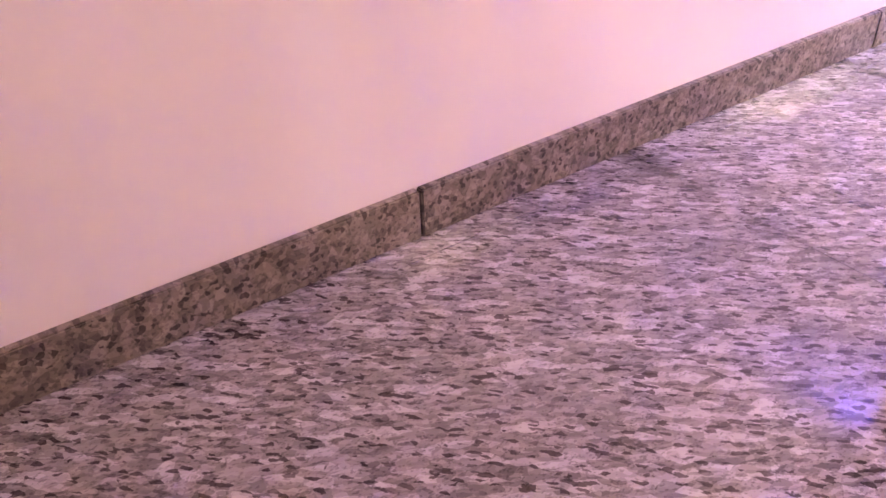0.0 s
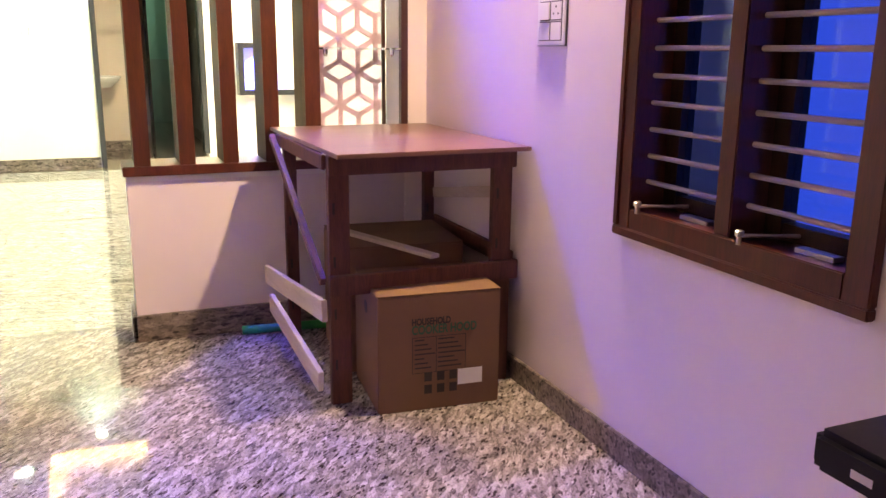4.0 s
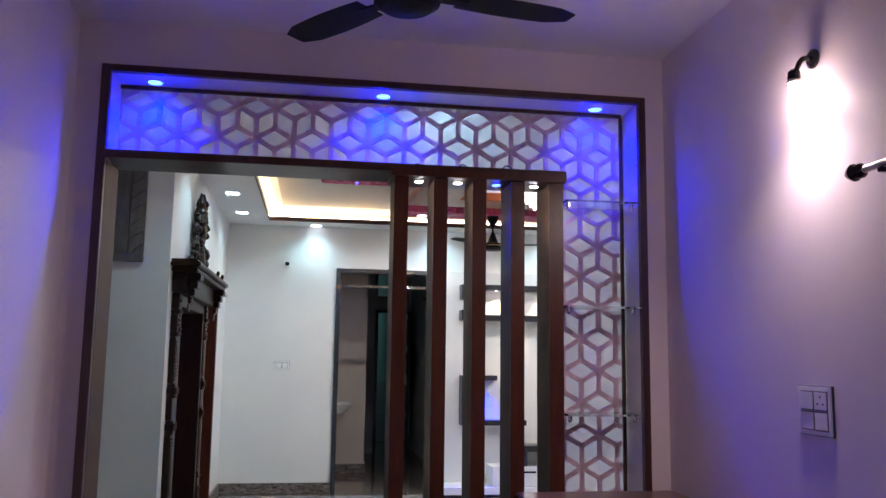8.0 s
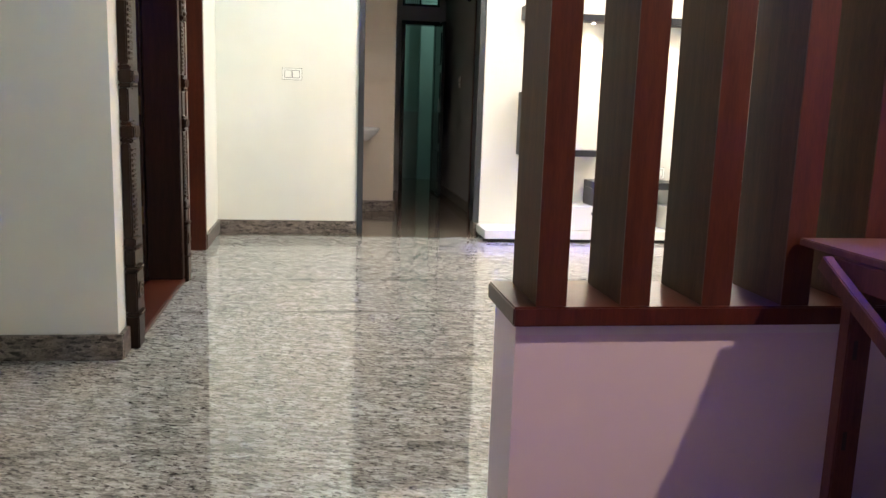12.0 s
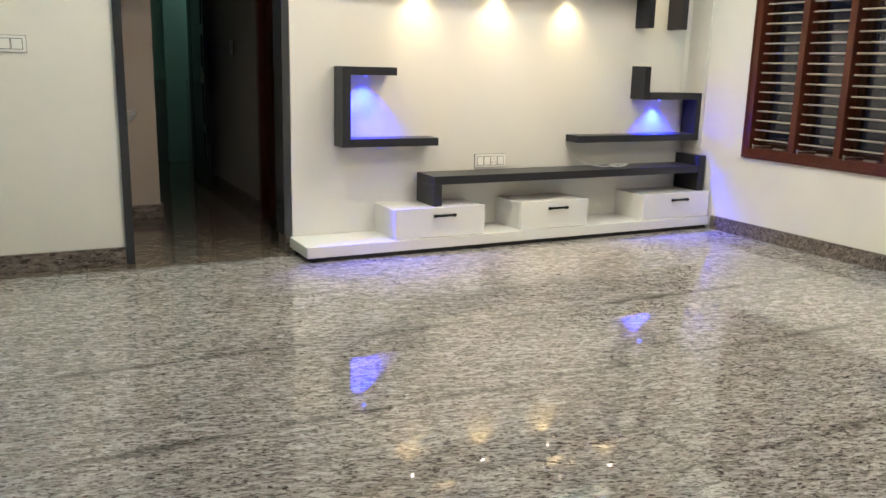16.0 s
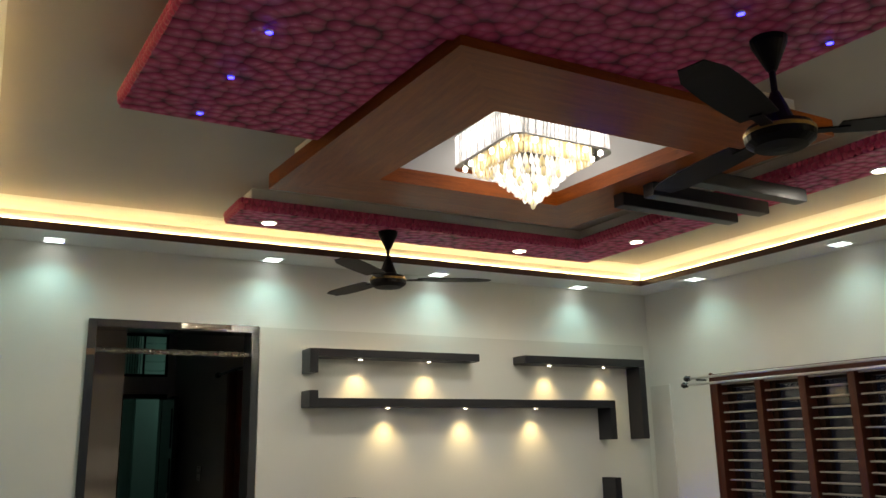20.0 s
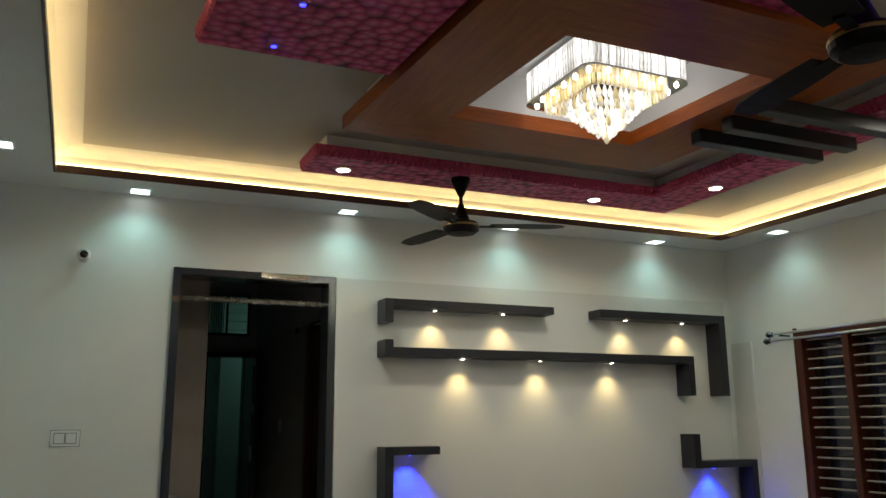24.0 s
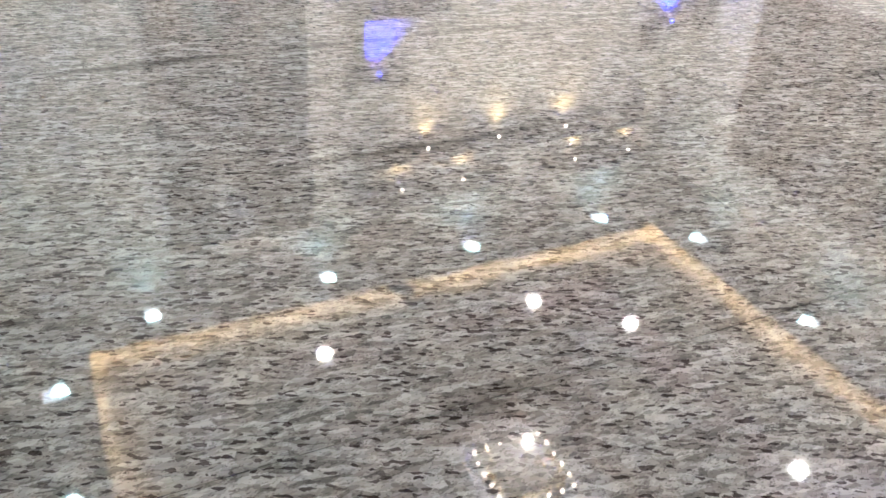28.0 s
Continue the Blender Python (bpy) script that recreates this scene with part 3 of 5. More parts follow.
def cube_lattice(x0, x1, z0, z1, y0, y1, edge=0.091, width=0.021, ox=0.0, oz=0.0):
    """The bars of a tumbling-block pattern inside a rectangle."""
    bm, half = bmesh.new(), edge * math.sqrt(3) / 2
    seen = set()
    for row in range(-40, 60):
        for col in range(-40, 60):
            cx, cz = ox + col * 2 * half + (row % 2) * half, oz + row * 1.5 * edge
            if not (x0 - 0.2 < cx < x1 + 0.2 and z0 - 0.2 < cz < z1 + 0.2):
                continue
            hexagon = [(cx + edge * math.sin(math.pi * k / 3), cz + edge * math.cos(math.pi * k / 3)) for k in range(6)]
            lines = [(hexagon[k], hexagon[(k + 1) % 6]) for k in range(6)] + [((cx, cz), hexagon[k]) for k in (1, 3, 5)]
            for p, q in lines:
                key = tuple(sorted(((round(p[0], 3), round(p[1], 3)), (round(q[0], 3), round(q[1], 3)))))
                if key in seen:
                    continue
                seen.add(key)
                cut = clip_segment(p, q, x0, x1, z0, z1)
                if cut:
                    bar(bm, *cut, width, y0 + 0.000012 * (len(seen) % 97), y1 + 0.000011 * (len(seen) % 89))
    return bm


FY, BY = PY - 0.035, PY + 0.15
screen = thing("wooden_screen", (0, PY, 0), "dark wood framed room divider with blue-lit top box", "room divider")
part("jamb_edge", boxes((FL, -1.03, FY, FY + 0.03, 0, FT)), M_FRAME, screen, "dark front edge of the frame", 0.002)
part("jamb_face", boxes((FL, -1.03, FY + 0.0305, PY + 0.2, 0, 2.105)), M_SLATSIDE, screen, "golden brown inner face", 0.002)
part("side_edge", boxes((1.145, FR, FY, FY + 0.03, 0.6525, FT)), M_FRAME, screen, "", 0.002)
part("top_edge", boxes((-1.03, 1.145, FY, FY + 0.03, 2.452, FT)), M_FRAME, screen, "", 0.002)
part("header", boxes((-1.03, 0.82, FY, PY + 0.2, 2.105, 2.137)), M_FRAME, screen, "dark brown header board", 0.002)
part("box_lining", boxes((-1.03, 1.145, FY + 0.031, BY + 0.01, 2.4525, FT - 0.001), (-1.0638, -1.03, FY + 0.031, BY + 0.01, 2.137, 2.4525), (1.145, FR - 0.001, FY + 0.031, BY + 0.01, 0.70, 2.4525)), M_LILAC, screen, "white lining of the light box")
part("back_rail", boxes((-1.03, 1.13, BY - 0.012, BY - 0.0005, 2.437, 2.452), (1.122, 1.136, BY - 0.012, BY - 0.0005, 0.695, 2.437)), M_FRAME, screen, "thin dark beading")
part("lattice", cube_lattice(-1.03, 1.122, 2.138, 2.437, BY + 0.0032, BY + 0.0082, ox=0.862, oz=0.85), M_LATTICE, screen, "pinkish board cut into a cube lattice")
part("lattice", cube_lattice(0.82, 1.122, 0.70, 2.138, BY + 0.0032, BY + 0.0082, ox=0.862, oz=0.85), M_LATTICE, screen, "pinkish board cut into a cube lattice")
part("acrylic_sheet", boxes((-1.03, 1.13, BY + 0.0084, BY + 0.0104, 2.138, 2.452), (0.82, 1.13, BY + 0.0084, BY + 0.0104, 0.70, 2.1379)), M_TRANS, screen, "milky white acrylic sheet")
part("ledge", boxes((0.055, 1.145, PY - 0.018, PY + 0.215, 0.653, 0.690)), M_TEAK, screen, "reddish brown wooden ledge", 0.003)
part("slat_rail", boxes((0.085, 0.82, FY - 0.004, PY + 0.19, 2.088, 2.122)), M_SLAT, screen, "brown rail over the slats", 0.002)
for n in range(5):
    x = 0.095 + 0.163 * n
    w = 0.060 if n < 4 else 0.064
    slat = part("slat", boxes((x + 0.004, x + w, PY - 0.008, PY + 0.185, 0.6905, 2.0875)), M_SLATSIDE, screen, "grey-brown laminate slat with red-brown front", 0.002)
    part("slat_front", boxes((x + 0.003, x + w + 0.001, PY - 0.012, PY - 0.0082, 0.6905, 2.0875)), M_SLAT, slat)
    part("slat_face", boxes((x + w + 0.0002, x + w + 0.001, PY - 0.008, PY + 0.185, 0.6905, 2.0875)), M_SLAT, slat)
for n, z in enumerate((2.016, 1.570, 1.127)):
    shelf = tagged(new("glass_shelf", mesh("glass_shelf", boxes((0.824, 1.144, PY - 0.028, BY - 0.013, z - 0.004, z + 0.004)), M_GLASS)), "clear greenish glass shelf between slat and frame", "shelf", "glass shelves")
    for x in (0.84, 1.118):
        part("shelf_clip", turned(bmesh.new(), [(0.006, -0.03), (0.009, -0.022), (0.009, -0.0045)], (x, PY + 0.0, z), 10), M_CHROME, shelf, "small chrome support")


def round_spot(place, radius, glow_mat, label, name="spotlight", group=""):
    t = thing(name, place, label, "spotlight", group)
    part("rim", turned(bmesh.new(), [(radius * 1.25, 0.0), (radius * 1.25, -0.004), (radius * 1.05, -0.006)], place, 18), M_PLASTIC, t, "white rim")
    part("lens", turned(bmesh.new(), [(radius, -0.0062), (radius * 0.98, -0.0075)], place, 18), glow_mat, t, "glowing lens")
    return t


for x in (-0.88, 0.05, 0.985):
    round_spot((x, -5.13, 2.4523), 0.028, M_LEDBLUE, "round blue spotlight in the screen's top box", group="blue box spotlights")
for n in range(4):
    round_spot((0.206 + 0.165 * n, -5.15, 2.0878), 0.017, M_LEDBLUE if n == 2 else M_LEDWARM, "small round blue spotlight between the slats" if n == 2 else "small round warm spotlight between the slats", group="slat spotlights")
for n in range(3):
    cu = bpy.data.curves.new("wire_loop", "CURVE")
    cu.dimensions, cu.bevel_depth = "3D", 0.002
    sp = cu.splines.new("BEZIER")
    sp.bezier_points.add(2)
    x = 0.16 + 0.19 * n
    for bp, co in zip(sp.bezier_points, ((x, PY, 2.122), (x + 0.03, PY - 0.005, 2.145 + 0.005 * n), (x + 0.07, PY, 2.1225))):
        bp.co = co
        bp.handle_left_type = bp.handle_right_type = "AUTO"
    cu.materials.append(M_BLACK)
    tagged(new("wire_loop", cu), "thin black wire loop on the slat rail", "wire", "wire loops")


# ---- sitting room: table and clutter ----
def turned_frame(x, y, deg):
    m = pose(x, y, 0, 0, 0, deg)

    def place(ob):
        for v in ob.data.vertices:
            v.co = m @ v.co
        return ob
    return place


put = turned_frame(0.62, -6.05, 0.0)
table = thing("work_table", (0.95, -5.7, 0), "rough brown makeshift table with a plywood top", "table")
top_bm = bmesh.new()
corners = [(-0.004, -0.105), (-0.015, 0.828), (0.640, 0.830), (0.645, -0.090)]
vs = [top_bm.verts.new((x, y, z)) for z in (0.812, 0.826) for x, y in corners]
for f in ((0, 1, 2, 3), (7, 6, 5, 4), (4, 5, 1, 0), (5, 6, 2, 1), (6, 7, 3, 2), (7, 4, 0, 3)):
    top_bm.faces.new([vs[i] for i in f])
put(part("tabletop", top_bm, M_TABLETOP, table, "reddish plywood sheet", 0.002))
for name, bs, mt, lab in [
    ("leg", [(-0.005, 0.062, 0.0, 0.028, 0, 0.811)], M_OLDWOOD, ""), ("leg", [(0.555, 0.625, 0.0, 0.028, 0, 0.811)], M_OLDWOOD, ""),
    ("leg", [(0.005, 0.052, 0.68, 0.71, 0, 0.811)], M_OLDWOOD, ""), ("leg", [(0.575, 0.62, 0.68, 0.71, 0, 0.811)], M_OLDWOOD, ""),
    ("apron", [(-0.008, 0.628, -0.024, -0.001, 0.752, 0.811)], M_OLDWOOD, "splintered front board"),
    ("apron", [(-0.018, -0.0055, 0.02, 0.72, 0.765, 0.811)], M_OLDWOOD, ""),
    ("apron", [(0.0525, 0.5745, 0.685, 0.705, 0.755, 0.811)], M_OLDWOOD, ""),
    ("front_rail", [(-0.012, 0.642, -0.026, -0.001, 0.372, 0.437)], M_OLDWOOD, "rough front rail"),
    ("side_rail", [(0.6255, 0.642, 0.01, 0.71, 0.40, 0.46)], M_OLDWOOD, ""),
    ("wedge_board", [(0.59, 0.62, 0.10, 0.13, 0, 0.22)], M_OLDWOOD, "short dark board"),
]:
    put(part(name, boxes(*bs), mt, table, lab, 0.0025))
    if name == "leg":
        for k in range(4):
            zz = 0.12 + 0.17 * k + 0.03 * bs[0][0]
            put(part("knot_mark", boxes((bs[0][0] + 0.012, bs[0][0] + 0.02, bs[0][2] - 0.0012, bs[0][2] - 0.0004, zz, zz + 0.035)), M_INK, table.children[-1]))


def plank(name, p, q, width, thick, mt, lab, parent):
    """A board between two points of the side plane, in the table's own axes."""
    d = Vector(q) - Vector(p)
    side = Vector((0, -d.z, d.y)).normalized() * width / 2
    out = Vector((thick, 0, 0))
    bm = bmesh.new()
    vs = [bm.verts.new(Vector(a) + s * side + o * out) for o in (0, 1) for a, s in ((p, -1), (q, -1), (q, 1), (p, 1))]
    for f in ((3, 2, 1, 0), (4, 5, 6, 7), (0, 1, 5, 4), (1, 2, 6, 5), (2, 3, 7, 6), (3, 0, 4, 7)):
        bm.faces.new([vs[i] for i in f])
    return put(part(name, bm, mt, parent, lab, 0.002))


plank("brace", (-0.040, 0.72, 0.80), (-0.040, -0.01, 0.42), 0.028, 0.02, M_OLDWOOD, "slanted side brace", table)
plank("pale_plank", (-0.085, 0.68, 0.275), (-0.036, -0.01, 0.325), 0.070, 0.018, M_PLANK, "pale planed plank", table)
plank("pale_plank", (-0.095, 0.55, 0.20), (-0.056, -0.02, 0.095), 0.070, 0.018, M_PLANK, "pale planed plank", table)
plank("wall_brace", (0.605, 0.05, 0.66), (0.605, 0.66, 0.56), 0.04, 0.012, M_PLANK, "pale brace near the wall", table)
strip_bm = boxes((-0.02, 0.02, -0.30, 0.26, 0.4595, 0.472))
bmesh.ops.rotate(strip_bm, verts=strip_bm.verts[:], cent=(0, 0, 0), matrix=Matrix.Rotation(radians(20), 3, "Z"))
bmesh.ops.translate(strip_bm, verts=strip_bm.verts[:], vec=(0.87, -5.76, 0.0))
tagged(new("loose_plank", mesh("loose_plank", strip_bm, M_PLANK, 0.002)), "pale loose plank lying on the table's rail", "plank")

carton = thing("carton", (0.93, -6.0, 0), "brown cardboard carton with printed text", "carton")
cput = turned_frame(0.729, -6.176, -5.0)
cput(part("carton_body", boxes((0.0, 0.404, 0.0, 0.34, 0.0, 0.385)), M_CARD, carton, "", 0.004))
cput(part("flap", boxes((0.0, 0.404, 0.0, 0.168, 0.3855, 0.3885)), M_CARD, carton, "", 0.001))
cput(part("flap", boxes((0.0, 0.404, 0.172, 0.34, 0.3855, 0.3895)), M_CARD, carton, "", 0.001))
cput(part("paper_label", boxes((0.262, 0.345, -0.0012, -0.0004, 0.075, 0.128)), M_LABEL, carton, "white paper label"))
# A dark disc on the side paints the shade inside the hand hole.
cput(part("hand_hole", turned(bmesh.new(), [(0.022, -0.001), (0.022, 0.0005)], (0.0, 0.17, 0.31), 14, "x"), M_INK, carton, "dark disc drawn as the shaded hand hole"))


def words(text, x, z, size, mt, lab):
    cu = bpy.data.curves.new("printed_text", "FONT")
    cu.body, cu.size, cu.extrude, cu.offset = text, size, 0.0002, 0.0011
    cu.materials.append(mt)
    ob = new("printed_text", cu)
    ob.parent = carton
    m = pose(0.729, -6.176, 0, 0, 0, -5.0) @ pose(x, -0.0008, z, 90, 0, 0) @ Matrix.Diagonal((0.82, 1.15, 1, 1))
    ob.matrix_parent_inverse = Matrix.Translation(carton.location).inverted()
    ob.matrix_basis = m
    return tagged(ob, lab)


words("HOUSEHOLD", 0.108, 0.288, 0.026, M_INK, "dark printed word")
words("COOKER HOOD", 0.108, 0.258, 0.035, M_GREENINK, "green printed words")
for r in range(7):
    for a, b in ((0.118, 0.185), (0.195, 0.285)):
        cput(part("print_line", boxes((a, b - 0.012 * ((r * 7 + int(a * 100)) % 4), -0.001, -0.0004, 0.235 - 0.0155 * r, 0.239 - 0.0155 * r)), M_INK, carton))
for name, bs in (("print_frame", [(0.110, 0.2875, 0.2455, 0.2470), (0.110, 0.2875, 0.1265, 0.1280), (0.110, 0.1115, 0.1280, 0.2455), (0.286, 0.2875, 0.1280, 0.2455), (0.1885, 0.1900, 0.1280, 0.2455)]),):
    cput(part(name, boxes(*[(a, b2, -0.001, -0.0004, c2, d2) for a, b2, c2, d2 in bs]), M_INK, carton, "thin printed table frame"))
for r in range(2):
    for c in range(3):
        cput(part("print_mark", boxes((0.150 + 0.042 * c, 0.175 + 0.042 * c, -0.001, -0.0004, 0.055 + 0.042 * r, 0.085 + 0.042 * r)), M_INK, carton))
carton_b = thing("carton", (0.95, -5.6, 0), "large plain cardboard carton behind the printed one", "carton")
dput = turned_frame(0.725, -5.80, -5.5)
dput(part("carton_body", boxes((0.0, 0.44, 0.0, 0.40, 0.0, 0.455)), M_CARD, carton_b, "", 0.004))
dput(part("flap", boxes((0.0, 0.44, 0.0, 0.198, 0.4555, 0.459)), M_CARD, carton_b, "", 0.001))
dput(part("flap", boxes((0.0, 0.44, 0.202, 0.40, 0.4555, 0.4585)), M_CARD, carton_b, "", 0.001))
pipe = turned(bmesh.new(), [(0.017, 0.0), (0.0175, 0.001), (0.0175, 0.40), (0.020, 0.401), (0.020, 0.44), (0.017, 0.441)], (0, 0, 0), 16, "x")
bmesh.ops.rotate(pipe, verts=pipe.verts[:], cent=(0, 0, 0), matrix=Matrix.Rotation(radians(-6), 3, "Z"))
bmesh.ops.translate(pipe, verts=pipe.verts[:], vec=(0.455, -5.262, 0.0205))
tagged(new("plastic_pipe", mesh("plastic_pipe", pipe, M_GREEN)), "bright green plastic pipe on the floor", "pipe")

stool = thing("black_stand", (1.14, -7.85, 0), "low white cabinet with a thick glossy black top", "stand")
part("stand_top", boxes((1.03, 1.256, -8.20, -7.55, 0.452, 0.527)), M_STANDTOP, stool, "thick black top with worn edges", 0.014)
part("stand_body", boxes((1.09, 1.256, -8.14, -7.60, 0.03, 0.4515)), M_LILAC, stool, "pale painted body", 0.004)
part("stand_foot", boxes((1.11, 1.25, -8.12, -7.62, 0.0, 0.0295)), M_BLACK, stool)
for y in (-7.655, -7.755):
    part("worn_patch", boxes((1.0288, 1.0296, y - 0.02, y + 0.02, 0.478, 0.492)), M_STEEL, stool, "pale scraped strip")


# ---- windows with horizontal grille bars ----
def grille_window(name, label, x, y0, y1, z0, z1, panes, bars, first, step_z):
    """A wooden window in a wall at x; inward: -1 where the room lies at lower x."""
    w = tagged(new(name), label, "window", kind="structure")
    w.location = (x, (y0 + y1) / 2, z0)
    deep = 0.09

    def bx(a, b, c, d, e, f):
        return (x + a, x + b, c, d, e, f)
    for yy in ((y0, y0 + 0.055), (y1 - 0.055, y1)):
        part("frame_side", boxes(bx(-0.018, deep, *yy, z0, z1)), M_TEAK, w, "", 0.003)
    for zz in ((z0, z0 + 0.065), (z1 - 0.06, z1)):
        part("frame_rail", boxes(bx(-0.018, deep, y0 + 0.055, y1 - 0.055, *zz)), M_TEAK, w, "", 0.003)
    for zz in ((z0 - 0.012, z0 + 0.012),):
        part("frame_trim", boxes(bx(-0.024, 0.0, y0 - 0.012, y1 + 0.012, *zz)), M_TEAK, w, "", 0.003)
    for yy in ((y0 - 0.012, y0 + 0.01), (y1 - 0.01, y1 + 0.012)):
        part("frame_trim", boxes(bx(-0.023, 0.0, *yy, z0 + 0.0125, z1 + 0.012)), M_TEAK, w, "", 0.003)
    iy0, iy1 = y0 + 0.055, y1 - 0.055
    step = (iy1 - iy0) / panes
    for k in range(1, panes):
        part("mullion", boxes(bx(-0.014, deep, iy0 + k * step - 0.026, iy0 + k * step + 0.026, z0 + 0.065, z1 - 0.06)), M_TEAK, w, "", 0.003)
    for k in range(panes):
        a, b = iy0 + k * step + (0.026 if k else 0), iy0 + (k + 1) * step - (0.026 if k < panes - 1 else 0)
        for n in range(bars):
            z = z0 + first + n * step_z
            part("grille_bar", turned(bmesh.new(), [(0.0065, a), (0.0065, b)], (x + 0.035, 0, z), 8, "y"), M_GRILLE, w)
        sash = part("casement", boxes(bx(0.0905, 0.135, a - 0.024, a + 0.075, z0 + 0.03, z1 - 0.03), bx(0.0905, 0.135, b - 0.045, b + 0.024, z0 + 0.03, z1 - 0.03), bx(0.095, 0.135, a + 0.075, b - 0.045, z0 + 0.03, z0 + 0.10), bx(0.095, 0.135, a + 0.075, b - 0.045, z1 - 0.10, z1 - 0.03)), M_DARK, w, "dark wooden casement")
        pane = part("pane", boxes(bx(0.112, 0.116, a + 0.075, b - 0.045, z0 + 0.10, z1 - 0.10)), M_PANE, sash, "dark window glass")
        pane.visible_shadow = False
        stay = bmesh.new()
        turned(stay, [(0.0045, 0.0), (0.0045, 0.13)], (0, 0, 0), 8, "x")
        bmesh.ops.rotate(stay, verts=stay.verts[:], cent=(0, 0, 0), matrix=Matrix.Rotation(radians(-24), 3, "Z"))
        bmesh.ops.translate(stay, verts=stay.verts[:], vec=(x - 0.030, b - 0.05, z0 + 0.082))
        rod_part = part("stay", stay, M_STEEL, w, "steel window stay")
        part("knob", turned(bmesh.new(), [(0.006, -0.018), (0.006, 0.0), (0.010, 0.002), (0.010, 0.012), (0.007, 0.014)], (x - 0.030, b - 0.05, z0 + 0.080), 12), M_STEEL, rod_part, "round steel knob")
        part("catch", boxes(bx(0.02, 0.05, a + 0.06, a + 0.16, z0 + 0.0655, z0 + 0.076)), M_STEEL, w, "steel catch", 0.001)
    return w


grille_window("window_1", "reddish teak window with pale horizontal grille bars", WX1, FW[0], FW[1], FW[2], FW[3], 2, 15, 0.1345, 0.0680)
grille_window("window_2", "wide teak window with pale horizontal grille bars", RX, HW[0], HW[1], HW[2], HW[3], 4, 18, 0.125, 0.0685)
structure("backdrop_blue_sheet", boxes((2.30, 2.32, -8.6, -5.9, 0.3, 1.62)), M_TARP, "blue sheet outside the window, glowing in place of outdoor light", "backdrop")


def curtain_rod(x, y0, y1, zs, ends, label):
    rod = thing("curtain_rod", (x, (y0 + y1) / 2, zs[0]), label, "curtain rod")
    for n, z in enumerate(zs):
        xx = x - 0.03 * n
        part("rod", turned(bmesh.new(), [(0.0095, y0), (0.0095, y1)], (xx, 0, z), 12, "y"), M_STEEL, rod)
        for y in ends:
            d = 1 if y == y1 else -1
            part("finial", turned(bmesh.new(), [(0.010, 0.0), (0.020, 0.012 * d), (0.012, 0.024 * d), (0.024, 0.040 * d), (0.014, 0.062 * d), (0.004, 0.068 * d)], (xx, y, z), 12, "y"), M_BLACK, rod, "dark turned finial")
    for y in (y0 + 0.12, y1 - 0.07):
        part("bracket", boxes((x - 0.012, x + 0.09, y - 0.008, y + 0.008, zs[0] - 0.022, zs[0] - 0.010)), M_BLACK, rod, "", 0.002)
    return rod


curtain_rod(1.18, -7.64, -6.625, [1.848], [-6.625, -7.64], "silver curtain rod with dark finials over the window")
curtain_rod(4.20, -2.40, -0.52, [1.945, 1.895], [-0.52], "double silver curtain rod over the wide window")


# ---- wall lamp, switches, fans ----
sconce = thing("wall_lamp", (WX1, -6.30, 2.26), "small black wall lamp with a bare bright bulb", "wall lamp")
part("back_plate", turned(bmesh.new(), [(0.030, -0.001), (0.030, -0.008), (0.018, -0.016)], (WX1, -6.30, 2.27), 20, "x"), M_BLACK, sconce)
arm = bpy.data.curves.new("arm", "CURVE")
arm.dimensions, arm.bevel_depth = "3D", 0.008
sp = arm.splines.new("BEZIER")
sp.bezier_points.add(2)
for bp, co in zip(sp.bezier_points, ((WX1 - 0.012, -6.30, 2.27), (WX1 - 0.036, -6.297, 2.268), (WX1 - 0.052, -6.285, 2.235))):
    bp.co = co
    bp.handle_left_type = bp.handle_right_type = "AUTO"
arm.materials.append(M_BLACK)
armob = new("arm", arm)
armob.parent = sconce
armob.matrix_parent_inverse = Matrix.Translation(sconce.location).inverted()
holder = part("socket", turned(bmesh.new(), [(0.009, 0.040), (0.018, 0.032), (0.021, 0.0), (0.017, -0.004)], (WX1 - 0.056, -6.280, 2.200), 16), M_BLACK, sconce, "black lamp holder")
part("collar", turned(bmesh.new(), [(0.0215, 0.006), (0.0225, 0.004), (0.0225, -0.001), (0.0215, -0.003)], (WX1 - 0.056, -6.280, 2.200), 16), M_STEEL, holder, "pale metal collar")
part("bulb", turned(bmesh.new(), [(0.010, 0.0), (0.016, -0.010), (0.016, -0.020), (0.008, -0.028)], (WX1 - 0.058, -6.278, 2.195), 14), glow("bulb_glass", (1.0, 0.86, 0.62), 25.0), sconce, "glowing bulb")


